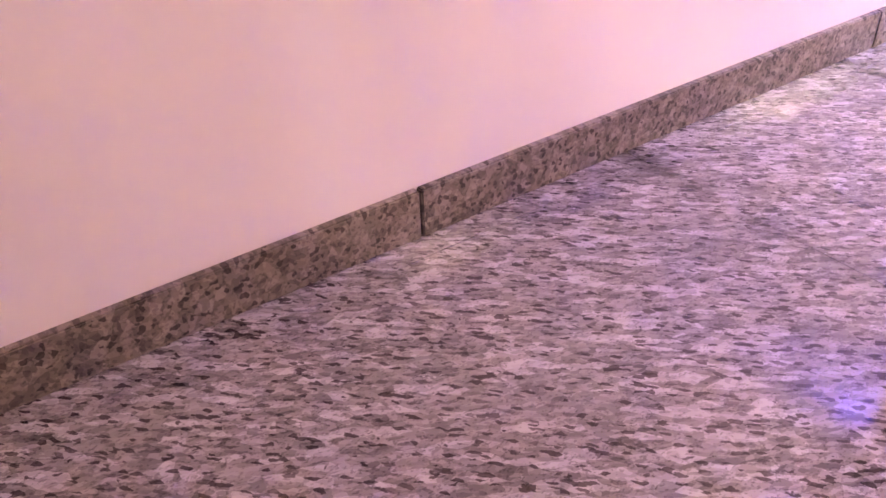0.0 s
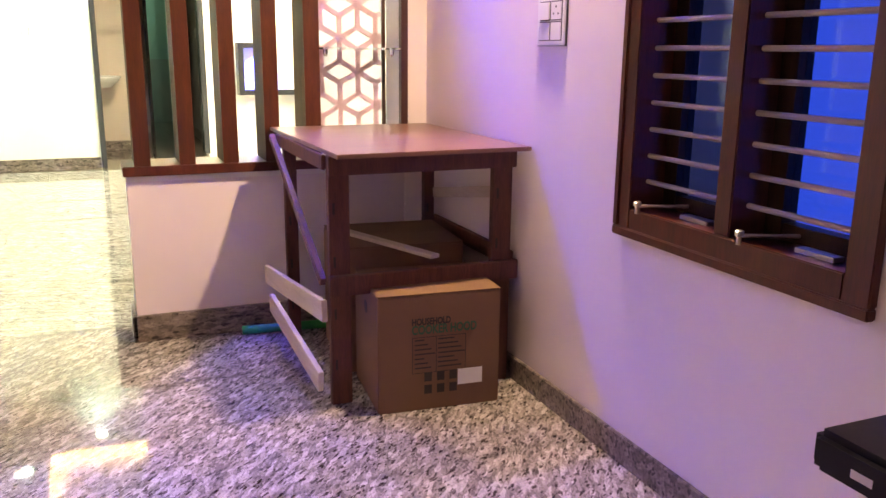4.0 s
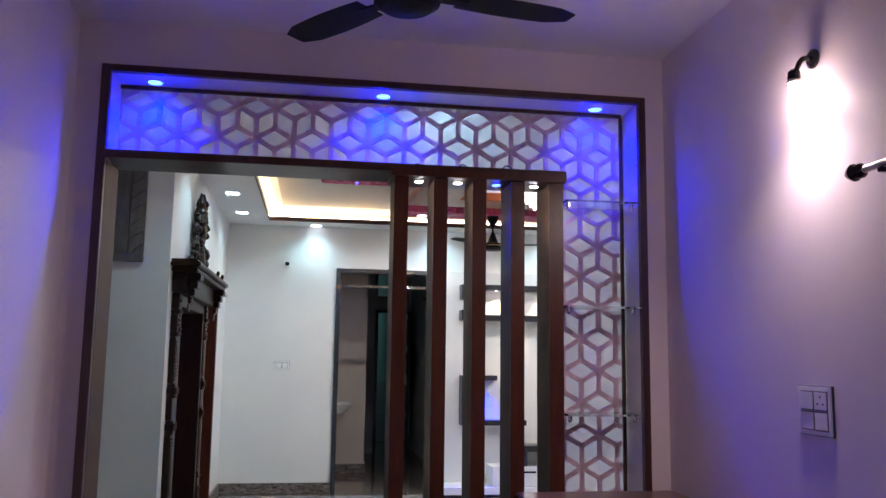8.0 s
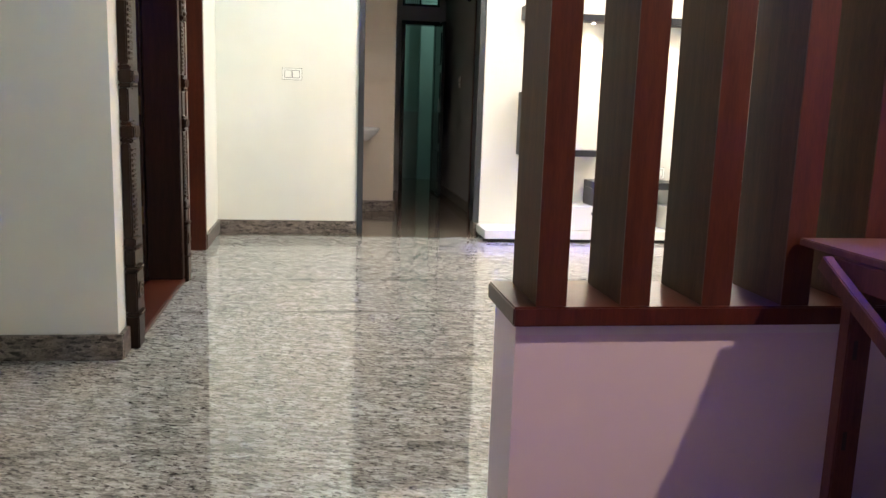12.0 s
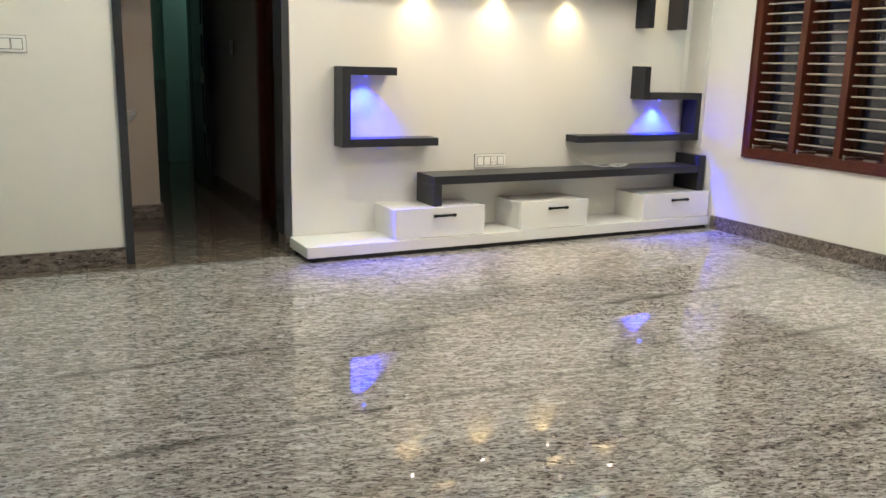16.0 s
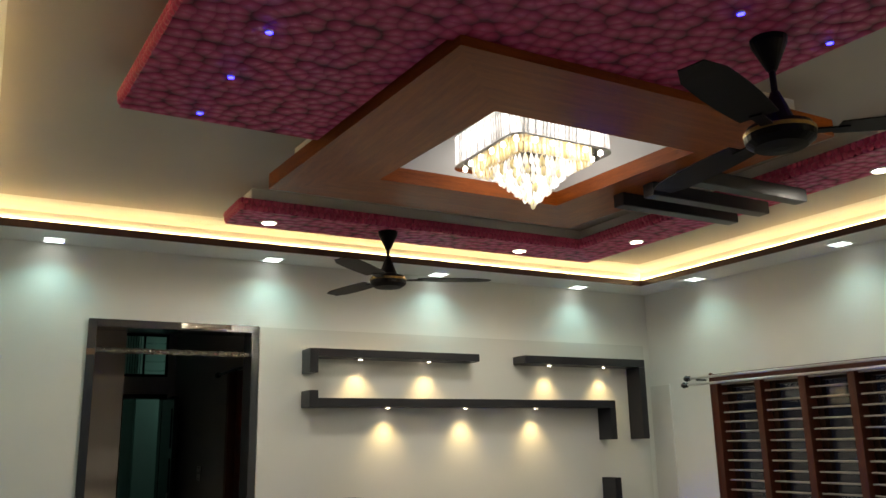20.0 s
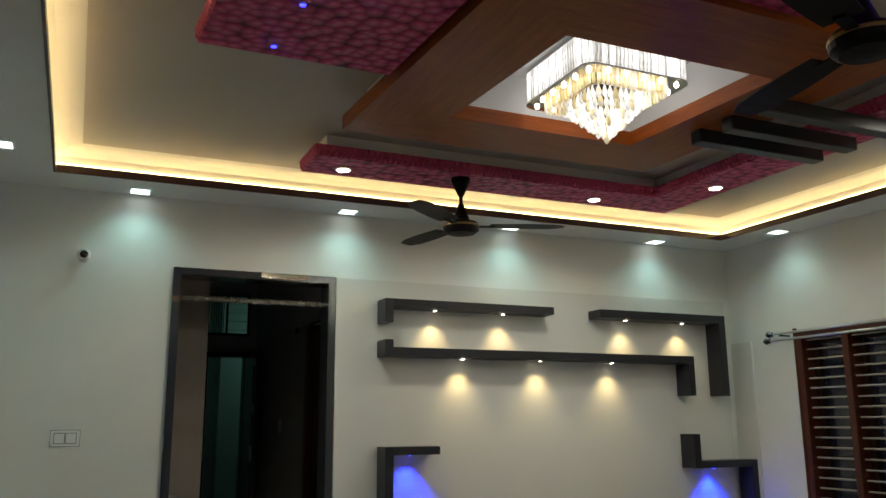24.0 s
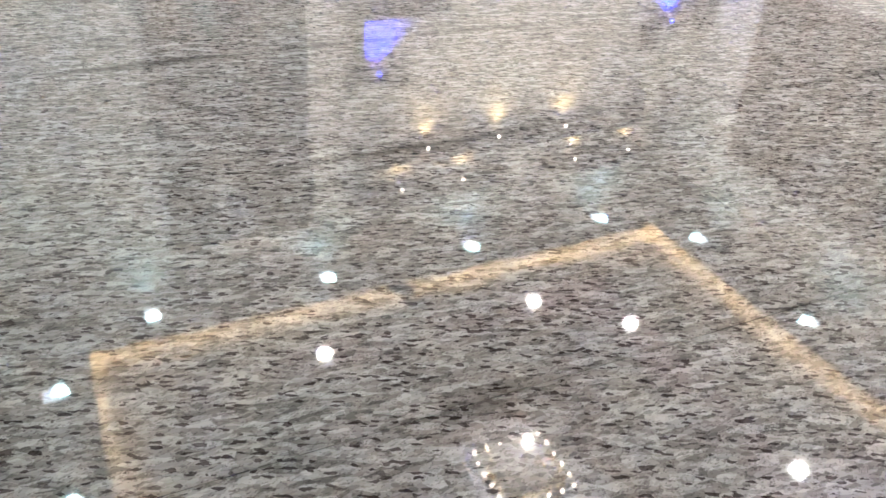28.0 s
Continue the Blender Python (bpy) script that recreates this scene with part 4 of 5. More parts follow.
def switch_plate(place, width, height, rows, cols, facing, label, name="switch_plate"):
    """facing: -y or -x; place is the centre on the wall."""
    t = thing(name, place, label, "switch")
    px, py, pz = place

    def plate(u0, u1, z0, z1, d0, d1):
        if facing == "y":
            return (px + u0, px + u1, py - d1, py - d0, pz + z0, pz + z1)
        return (px - d1, px - d0, py - u1, py - u0, pz + z0, pz + z1)
    # Slightly larger grey backing draws the plate's shadow outline.
    part("back_rim", boxes(plate(-width / 2 - 0.002, width / 2 + 0.002, -height / 2 - 0.002, height / 2 + 0.002, 0.0, 0.004)), M_SHADE, t, "grey outline painting the plate's shadow on the wall")
    part("plate", boxes(plate(-width / 2, width / 2, -height / 2, height / 2, 0.0041, 0.0090)), M_PLASTIC, t, "", 0.003)
    uw, uh = (width - 0.03) / cols, (height - 0.025) / rows
    for r in range(rows):
        for c in range(cols):
            u, z = -width / 2 + 0.015 + c * uw, -height / 2 + 0.0125 + r * uh
            # Grey frame paints the shade in the gap round each module.
            part("module_frame", boxes(plate(u + 0.001, u + uw - 0.001, z + 0.001, z + uh - 0.001, 0.0091, 0.0096)), M_SHADE, t, "grey outline painting the shaded gap round the module")
            if (r + c) % 3 == 2:
                so = part("socket_face", boxes(plate(u + 0.004, u + uw - 0.004, z + 0.004, z + uh - 0.004, 0.0097, 0.012)), M_PLASTIC, t, "", 0.001)
                # Small dark boxes paint the shaded pin holes.
                for du, dz in ((0.5, 0.7), (0.3, 0.35), (0.7, 0.35)):
                    part("pin_hole", boxes(plate(u + uw * du - 0.003, u + uw * du + 0.003, z + uh * dz - 0.003, z + uh * dz + 0.003, 0.0121, 0.0126)), M_INK, so)
            else:
                part("rocker", boxes(plate(u + 0.004, u + uw - 0.004, z + 0.004, z + uh - 0.004, 0.0097, 0.0115 + 0.003 * ((r + 2 * c) % 2))), M_PLASTIC, t, "", 0.001)
    return t


switch_plate((WX1, -6.235, 1.212), 0.165, 0.142, 2, 2, "x", "white square switch plate on the sitting room wall")
switch_plate((-0.517, 0, 1.254), 0.148, 0.086, 1, 2, "y", "white switch plate on the hall wall")
switch_plate((2.458, -0.0305, 0.546), 0.25, 0.092, 1, 4, "y", "white socket plate above the low bench", "socket_plate")


def ceiling_fan(place, top, radius, angles, label):
    x, y, z = place
    f = thing("ceiling_fan", (x, y, top), label, "ceiling fan", "ceiling fans")
    part("canopy", turned(bmesh.new(), [(0.055, top - 0.0005), (0.052, top - 0.02), (0.016, top - 0.10), (0.012, top - 0.105)], (x, y, 0), 20), M_FAN, f)
    part("rod", turned(bmesh.new(), [(0.010, top - 0.105), (0.010, z + 0.12)], (x, y, 0), 10), M_FAN, f)
    part("lower_cup", turned(bmesh.new(), [(0.014, z + 0.135), (0.020, z + 0.12), (0.050, z + 0.04), (0.060, z + 0.032)], (x, y, 0), 20), M_FAN, f)
    part("motor", turned(bmesh.new(), [(0.055, z + 0.032), (0.092, z + 0.026), (0.101, z + 0.005), (0.098, z - 0.02), (0.075, z - 0.036), (0.02, z - 0.042)], (x, y, 0), 28), M_FAN, f, "dark motor housing")
    part("motor_band", turned(bmesh.new(), [(0.1015, z + 0.012), (0.1025, z + 0.008), (0.1025, z + 0.004), (0.1015, z)], (x, y, 0), 28), M_BRASS, f, "thin brass band")
    for a in angles:
        bm = bmesh.new()
        rows = []
        for k in range(7):
            u = k / 6
            r = 0.16 + (radius - 0.16) * u
            w = (0.055 + 0.012 * math.sin(math.pi * u)) * (0.62 if k == 6 else 1.0)
            rows.append([bm.verts.new((r, s * w, 0.010 + s * 0.003 + dz)) for dz in (0.0, 0.003) for s in (-1, 1)])
        for p, q in zip(rows, rows[1:]):
            for i, j in ((0, 1), (1, 3), (3, 2), (2, 0)):
                bm.faces.new((p[i], q[i], q[j], p[j]))
        bm.faces.new((rows[0][0], rows[0][1], rows[0][3], rows[0][2]))
        bm.faces.new((rows[-1][2], rows[-1][3], rows[-1][1], rows[-1][0]))
        box(bm, 0.088, 0.19, -0.018, 0.018, 0.004, 0.009)
        bmesh.ops.recalc_face_normals(bm, faces=bm.faces[:])
        bmesh.ops.rotate(bm, verts=bm.verts[:], cent=(0, 0, 0), matrix=Matrix.Rotation(radians(a), 3, "Z"))
        bmesh.ops.translate(bm, verts=bm.verts[:], vec=(x, y, z))
        part("blade", bm, M_FAN, f)
    return f


ceiling_fan((0.03, -6.22, 2.40), SIT_Z, 0.53, (129, 9, 249), "dark brown ceiling fan of the sitting room")
ceiling_fan((1.41, -1.065, 2.385), RED_Z, 0.58, (101, 221, 341), "dark ceiling fan under the red strip")
ceiling_fan((1.465, -3.627, 2.36), RED_Z, 0.60, (200, 320, 80), "dark ceiling fan under the red panel")


# ---- hall: television unit ----
tv = thing("wall_cladding", (2.6, -0.015, 0.1), "glossy cream wall panel of the television unit", "wall panel")
part("back_panel", boxes((1.004, 4.20, -0.030, -0.0005, 0.055, 2.245)), M_PANEL, tv, "", 0.002)
part("return_panel", boxes((RX - 0.012, RX - 0.0005, -0.215, -0.0005, 0.60, 1.92)), M_PANEL, tv, "cream return strip on the side wall")


def profile_shelf(name, label, outline, y0, y1, edge=0.002):
    """A board shelf from its front outline of boxes (x0, x1, z0, z1) side by side."""
    t = thing(name, (outline[0][0], -0.031, outline[0][2]), label, "wall shelf", "grey wall shelves")
    for x0, x1, z0, z1 in outline:
        part("board", boxes((x0, x1, y0, y1, z0, z1)), M_GREY, t, "", edge)
    return t


B = -0.0305
profile_shelf("wall_shelf", "slate grey hooked wall shelf with two spotlights", [(1.283, 1.339, 1.954, 2.108), (1.3395, 2.533, 2.056, 2.108)], -0.185, B)
profile_shelf("wall_shelf", "long slate grey shelf with a dropped end", [(1.283, 1.341, 1.740, 1.845), (1.3415, 3.737, 1.742, 1.797), (3.685, 3.737, 1.507, 1.7415)], -0.185, B)
profile_shelf("wall_shelf", "slate grey shelf with a tall dropped end", [(2.917, 4.06, 2.055, 2.114), (4.0, 4.06, 1.507, 2.0545)], -0.185, B)
profile_shelf("wall_shelf", "slate grey open box shelf lit blue inside", [(1.290, 1.345, 0.677, 1.178), (1.3455, 1.659, 1.128, 1.178), (1.3455, 1.966, 0.677, 0.729)], -0.185, B)
profile_shelf("wall_shelf", "slate grey stepped shelf lit blue inside", [(3.687, 3.745, 0.985, 1.229), (3.7455, 4.28, 0.985, 1.037), (4.228, 4.28, 0.7225, 0.9845), (3.105, 4.28, 0.672, 0.722)], -0.185, B)
for x, z in SHELF_SPOTS:
    round_spot((x, -0.105, z + 0.0098), 0.013, M_LEDWARM, "tiny warm spotlight under a grey shelf", group="shelf spotlights")
for x, z in ((1.48, 1.1278), (3.92, 0.9848)):
    round_spot((x, -0.10, z), 0.014, M_LEDBLUE, "tiny blue spotlight inside the grey shelf", group="blue shelf spotlights")
bench = thing("tv_bench", (3.0, -0.2, 0.29), "long slate grey bench shelf on folded ends", "tv bench")
part("bench_top", boxes((1.885, 4.1995, -0.295, B, 0.430, 0.485)), M_GREY, bench, "", 0.002)
part("bench_end", boxes((1.885, 1.945, -0.295, B, 0.2865, 0.4295)), M_GREY, bench, "", 0.002)
part("bench_end", boxes((4.20, 4.268, -0.295, B, 0.2865, 0.562)), M_GREY, bench, "", 0.002)
plinth = thing("tv_plinth", (2.6, -0.2, 0), "low white plinth under the drawers", "plinth")
part("plinth_board", boxes((0.985, 4.262, -0.392, B, 0.030, 0.098)), M_WHITE, plinth, "", 0.003)
part("kick_recess", boxes((1.02, 4.25, -0.372, B, 0.0, 0.0295)), M_BLACK, plinth, "dark recessed kick strip")
for x0, x1, lab in ((1.58, 2.235, "white drawer box with a dark bar handle"), (2.525, 3.09, "white drawer box with a dark bar handle"), (3.612, 4.262, "white drawer box in the corner with a dark handle")):
    d = thing("drawer_unit", ((x0 + x1) / 2, -0.2, 0.0985), lab, "drawer", "white drawers")
    part("drawer_body", boxes((x0, x1, -0.350, B, 0.0985, 0.286)), M_WHITE, d, "", 0.002)
    front = part("drawer_front", boxes((x0, x1, -0.370, -0.3505, 0.101, 0.294)), M_WHITE, d, "", 0.002)
    c = (x0 + x1) / 2 + 0.02
    part("handle", boxes((c - 0.080, c + 0.080, -0.394, -0.384, 0.234, 0.250), (c - 0.080, c - 0.062, -0.384, -0.3702, 0.228, 0.250), (c + 0.062, c + 0.080, -0.384, -0.3702, 0.228, 0.250)), M_BLACK, front, "black bar handle", 0.002)
cable = bpy.data.curves.new("cable", "CURVE")
cable.dimensions, cable.bevel_depth = "3D", 0.005
sp = cable.splines.new("BEZIER")
pts = [(3.10, -0.04, 0.662), (3.13, -0.06, 0.60), (3.22, -0.10, 0.525), (3.36, -0.15, 0.4905), (3.50, -0.13, 0.4905), (3.60, -0.09, 0.4905), (3.58, -0.16, 0.491), (3.44, -0.17, 0.4925), (3.52, -0.11, 0.496), (3.61, -0.14, 0.497), (3.50, -0.19, 0.4975)]
sp.bezier_points.add(len(pts) - 1)
for bp, co in zip(sp.bezier_points, pts):
    bp.co = co
    bp.handle_left_type = bp.handle_right_type = "AUTO"
cable.materials.append(M_CABLE)
tagged(new("cable", cable), "coiled white cable lying on the bench", "cable")

# ---- hall: granite door frame, camera, carved door ----
door = tagged(new("door_1"), "open doorway in a grey granite frame", "doorway", kind="structure")
part("frame_side", boxes((-0.002, 0.045, -0.022, 0.16, 0, 2.25)), M_STONE, door, "", 0.003)
part("frame_side", boxes((0.955, 1.002, -0.024, 0.16, 0.1055, 2.25)), M_STONE, door, "", 0.003)
part("frame_head", boxes((0.0455, 0.9545, -0.022, 0.16, 2.205, 2.25)), M_STONE, door, "", 0.003)
part("door_rod", turned(bmesh.new(), [(0.012, 0.046), (0.012, 0.954)], (0, 0.05, 2.075), 12, "x"), M_STEEL, door, "steel curtain rod")
tape = boxes((0.52, 0.82, -0.0245, -0.0225, 2.215, 2.248))
bmesh.ops.subdivide_edges(tape, edges=tape.edges[:], cuts=7, use_grid_fill=True)
for v in tape.verts:
    v.co.y -= 0.012 * abs(noise.noise(v.co * 60))
    v.co.z += 0.008 * noise.noise(v.co * 25 + Vector((3, 1, 7)))
part("tape_patch", tape, M_TAPE, door, "crumpled shiny packing tape")
wrap_rng = random.Random(12)
wrap = turned(bmesh.new(), [(0.0135 + 0.006 * wrap_rng.random(), 0.06 + 0.011 * k) for k in range(80)], (0, 0.05, 2.075), 9, "x")
for v in wrap.verts:
    v.co.z += 0.005 * noise.noise(v.co * 45)
    v.co.y += 0.005 * noise.noise(v.co * 38 + Vector((5, 2, 1)))
part("film_wrap", wrap, M_TAPE, door, "crumpled shiny film left on the rod")
part("tape_patch", boxes((-0.0035, 0.046, -0.0235, -0.0222, 2.04, 2.075)), M_CARD, door, "brown tape scrap")
part("latch_plate", boxes((-0.003, 0.0, -0.0235, -0.0222, 1.18, 1.26)), M_STEEL, door)
cctv = thing("security_camera", (-0.500, -0.0005, 2.272), "small white security camera on the wall", "security camera")
part("mount", turned(bmesh.new(), [(0.032, -0.0005), (0.032, -0.014), (0.015, -0.034)], (-0.500, 0, 2.280), 18, "y"), M_PLASTIC, cctv)
part("housing", turned(bmesh.new(), [(0.024, -0.032), (0.034, -0.042), (0.037, -0.098), (0.031, -0.106)], (-0.500, 0, 2.272), 20, "y"), M_PLASTIC, cctv)
part("lens", turned(bmesh.new(), [(0.022, -0.1065), (0.019, -0.112), (0.006, -0.114)], (-0.500, 0, 2.272), 18, "y"), M_BLACK, cctv, "black lens")


def pilaster(parent, y0, y1):
    """A carved post: stacked blocks of changing width, ribs, bosses and a rosette."""
    blocks = [(0.0, 0.14, 0.0, 0.085), (0.14, 0.155, 0.008, 0.095), (0.155, 0.33, 0.004, 0.080), (0.33, 0.35, 0.010, 0.090), (0.35, 0.42, -0.004, 0.070), (0.42, 0.435, 0.010, 0.088), (0.435, 0.47, 0.004, 0.078), (0.47, 0.86, -0.008, 0.062), (0.86, 0.88, 0.006, 0.082), (0.88, 0.93, 0.012, 0.090), (0.93, 0.945, 0.004, 0.080), (0.945, 1.08, -0.010, 0.060), (1.08, 1.10, 0.008, 0.084), (1.10, 1.15, 0.014, 0.092), (1.15, 1.17, 0.004, 0.080), (1.17, 1.46, -0.008, 0.062), (1.46, 1.49, 0.008, 0.084), (1.49, 1.60, -0.004, 0.070), (1.60, 1.63, 0.012, 0.092), (1.63, 1.73, 0.004, 0.080)]
    for z0, z1, grow, deep in blocks:
        part("carved_block", boxes((-1.0945, -1.095 + deep * 0.62, y0 - grow * 0.35, y1 + grow * 0.35, z0 + 0.0005, z1)), M_DARK, parent, "", 0.005)
    c = (y0 + y1) / 2
    part("rosette", turned(bmesh.new(), [(0.034, 0.0500), (0.038, 0.055), (0.026, 0.058), (0.022, 0.053), (0.012, 0.061), (0.004, 0.063)], (-1.095, c, 0.245), 16, "x"), M_GILT, parent, "carved rosette")
    beads = bmesh.new()
    for z_lo, rows in ((0.49, 17), (1.19, 12)):
        for r in range(rows):
            for k in range(5):
                y = y0 + 0.014 + (y1 - y0 - 0.034) * (k + 0.5 * (r % 2)) / 5
                z = z_lo + r * 0.021
                box(beads, -1.0562, -1.050, y, y + 0.009, z, z + 0.012)
    part("carved_beading", beads, M_GILT, parent, "rows of small pale carved beads")
    for z0, z1, grow, deep in blocks:
        if grow >= 0.008 and z1 - z0 < 0.06:
            # a row of upright flutes with a rope moulding on each side
            flutes = bmesh.new()
            count = 7
            for k in range(count):
                y = y0 + 0.012 + (y1 - y0 - 0.024) * (k + 0.5) / count
                turned(flutes, [(0.002, z0 + 0.003), (0.005, z0 + 0.35 * (z1 - z0)), (0.006, z0 + 0.65 * (z1 - z0)), (0.003, z1 - 0.002)], (-1.095 + deep * 0.62, y, 0), 6)
            part("carved_flutes", flutes, M_GILT, parent, "pale carved flutes")
    scroll = bmesh.new()
    for k in range(9):
        z = 1.475 + 0.03 * k
        turned(scroll, [(0.004, -0.010), (0.013, -0.004), (0.015, 0.004), (0.006, 0.012)], (-1.095 + 0.042 + 0.005 * (k % 2), c + 0.02 * math.sin(k * 1.7), z), 8, "x")
    part("carved_scroll", scroll, M_GILT, parent, "curling carved leaf work")


cd = thing("carved_door", (-1.095, -2.44, 0), "dark carved wooden doorway with crown and open leaf", "door")
pilaster(cd, -3.165, -3.060)
pilaster(cd, -1.850, -1.745)
part("frame_post", boxes((-1.25, -1.062, -3.058, -2.955, 0.03, 1.73)), M_DARK, cd, "", 0.004)
part("frame_post", boxes((-1.25, -1.062, -1.925, -1.852, 0.03, 1.73)), M_DARK, cd, "", 0.004)
part("frame_head", boxes((-1.25, -1.062, -2.9545, -1.9255, 1.66, 1.73)), M_DARK, cd, "", 0.004)
part("threshold", boxes((-1.25, -1.06, -3.058, -1.852, 0.0, 0.0295)), M_TEAK, cd, "brown wooden threshold", 0.006)
leaf = part("door_leaf", boxes((-2.10, -1.255, -1.960, -1.925, 0.032, 1.86)), M_DARK, cd, "open dark door leaf")
for z in (0.35, 0.95, 1.55):
    part("hinge", boxes((-1.32, -1.256, -1.9625, -1.9605, z, z + 0.10)), M_BRASS, leaf, "brass butterfly hinge", 0.001)
    part("leaf_panel", boxes((-2.0, -1.38, -1.972, -1.9605, z - 0.22, z + 0.22)), M_DARK, leaf, "", 0.006)
part("lintel", boxes((-1.0945, -1.00, -3.19, -1.69, 1.731, 1.862)), M_DARK, cd, "", 0.006)
for y0, y1 in ((-3.18, -3.03), (-1.85, -1.70)):
    for k in range(5):
        part("bracket_block", boxes((-1.0, -0.995 + 0.018 * k, y0 + 0.008 * (4 - k), y1 - 0.008 * (4 - k), 1.62 + 0.048 * k, 1.6675 + 0.048 * k)), M_DARK, cd, "", 0.006)
part("cornice", boxes((-1.0945, -0.935, -3.25, -1.63, 1.8625, 1.888)), M_DARK, cd, "", 0.006)
part("cornice", boxes((-1.0945, -0.915, -3.29, -1.59, 1.8885, 1.925)), M_DARK, cd, "moulded cornice", 0.008)
part("cornice", boxes((-1.0945, -0.935, -3.26, -1.62, 1.9255, 1.94)), M_DARK, cd, "", 0.004)
for y in (-3.2, -1.95, -1.66):
    part("peg", turned(bmesh.new(), [(0.013, 1.9405), (0.008, 1.955), (0.015, 1.975), (0.010, 1.99), (0.004, 1.995)], (-0.96, y, 0), 10), M_DARK, cd, "small turned peg")
crown = bmesh.new()
rng = random.Random(5)
for n in range(120):
    z = 1.945 + 0.50 * rng.random() ** 1.25
    wide = 0.30 * (1 - (z - 1.94) / 0.56) + 0.03
    y = -2.44 + wide * (2 * rng.random() - 1)
    r, h = 0.014 + 0.016 * rng.random(), 0.03 + 0.05 * rng.random()
    turned(crown, [(r * 0.5, z), (r, z + h * 0.35), (r * 0.75, z + h * 0.7), (r * 0.3, z + h)], (-1.06 + 0.045 * rng.random(), y, 0), 8)
turned(crown, [(0.05, 1.9405), (0.055, 2.0), (0.035, 2.12), (0.05, 2.2), (0.042, 2.3), (0.05, 2.36), (0.03, 2.42), (0.034, 2.45), (0.01, 2.49)], (-1.045, -2.44, 0), 12)
for v in crown.verts:
    v.co.x = max(v.co.x, -1.094)
    v.co.z = max(v.co.z, 1.9405)
part("crown_carving", crown, M_DARK, cd, "pierced carved crown ornament")

door2 = tagged(new("door_2"), "brown wooden doorway beside the corner", "doorway", kind="structure")
part("frame_side", boxes((-1.26, -1.080, -0.815, -0.760, 0, 1.98)), M_TEAK, door2, "", 0.004)
part("frame_side", boxes((-1.26, -1.085, -1.52, -1.465, 0, 1.98)), M_TEAK, door2, "", 0.004)
part("frame_head", boxes((-1.26, -1.085, -1.4645, -0.8155, 1.925, 1.98)), M_TEAK, door2, "", 0.004)
part("door_leaf", boxes((-1.25, -1.215, -1.464, -0.816, 0.01, 1.924)), M_TEAK, door2, "closed brown door leaf", 0.003)
rod = thing("curtain_rod", (-0.97, -1.5, 1.878), "short silver curtain rod with a round end", "curtain rod")
part("rod", turned(bmesh.new(), [(0.009, -1.60), (0.009, -1.27)], (-0.97, 0, 1.862), 12, "y"), M_STEEL, rod)
part("finial", turned(bmesh.new(), [(0.010, -1.27), (0.024, -1.258), (0.024, -1.245), (0.008, -1.235)], (-0.97, 0, 1.862), 14, "y"), M_STEEL, rod, "round steel end")
part("bracket", boxes((-1.094, -0.965, -1.50, -1.488, 1.846, 1.856)), M_STEEL, rod, "", 0.002)

art = thing("wall_art", (-1.42, -3.3005, 1.91), "dark grey chevron wood wall panel", "wall art")
part("backing", boxes((-1.60, -1.252, -3.318, -3.3005, 1.945, 2.64)), M_ART, art)
part("bottom_block", boxes((-1.602, -1.25, -3.345, -3.3005, 1.905, 1.9445)), M_ART, art, "", 0.003)
for col in range(4):
    for r in range(8):
        x0 = -1.598 + 0.087 * col
        z0 = 1.955 + 0.085 * r
        s = 0.06 if col % 2 else -0.06
        bm = bmesh.new()
        vs = [bm.verts.new((x, y, z)) for y, sh in ((-3.3305 - 0.004 * ((r + col) % 3), 0.003), (-3.3185, 0.0)) for x, z in ((x0 + sh, z0 + max(-s, 0)), (x0 + 0.083 - sh, z0 + max(s, 0)), (x0 + 0.083 - sh, z0 + 0.078 + max(s, 0)), (x0 + sh, z0 + 0.078 + max(-s, 0)))]
        for f in ((0, 1, 2, 3), (7, 6, 5, 4), (0, 4, 5, 1), (1, 5, 6, 2), (2, 6, 7, 3), (3, 7, 4, 0)):
            bm.faces.new([vs[i] for i in f])
        bmesh.ops.recalc_face_normals(bm, faces=bm.faces[:])
        if z0 + 0.078 + 0.06 < 2.68:
            part("chevron_piece", bm, M_ART, art)

# ---- corridor seen through the granite doorway ----
door3 = tagged(new("door_3"), "brown wooden door in the corridor wall", "door", kind="structure")
part("frame_side", boxes((1.14, 1.30, 1.20, 1.2595, 0, 2.08)), M_TEAK, door3, "", 0.003)
part("door_leaf", boxes((1.20, 1.235, 0.30, 1.1995, 0.01, 2.07)), M_TEAK, door3, "reddish brown door leaf", 0.003)
part("rod", turned(bmesh.new(), [(0.010, 0.6), (0.010, 1.40), (0.022, 1.41), (0.022, 1.44), (0.010, 1.46)], (1.11, 0, 2.06), 12, "y"), M_BLACK, door3, "dark curtain rod")
door4 = tagged(new("door_4"), "dark utility door standing open under a louvred vent", "door", kind="structure")
part("frame_side", boxes((0.655, 0.70, 3.38, 3.54, 0, 2.03)), M_BLACK, door4, "", 0.003)
part("frame_side", boxes((1.06, 1.105, 3.38, 3.54, 0, 2.03)), M_BLACK, door4, "", 0.003)
part("frame_head", boxes((0.7005, 1.0595, 3.38, 3.54, 1.985, 2.03)), M_BLACK, door4, "", 0.003)
ulf = part("door_leaf", boxes((1.062, 1.098, 2.80, 3.37, 0.02, 1.98)), M_STONE, door4, "grey metal door leaf", 0.004)
for k in range(4):
    part("leaf_panel", boxes((1.054, 1.0615, 2.88, 3.29, 0.16 + 0.45 * k, 0.52 + 0.45 * k)), M_STONE, ulf, "", 0.006)
part("latch", boxes((1.04, 1.0535, 2.84, 2.86, 0.98, 1.12)), M_STEEL, ulf, "steel latch")
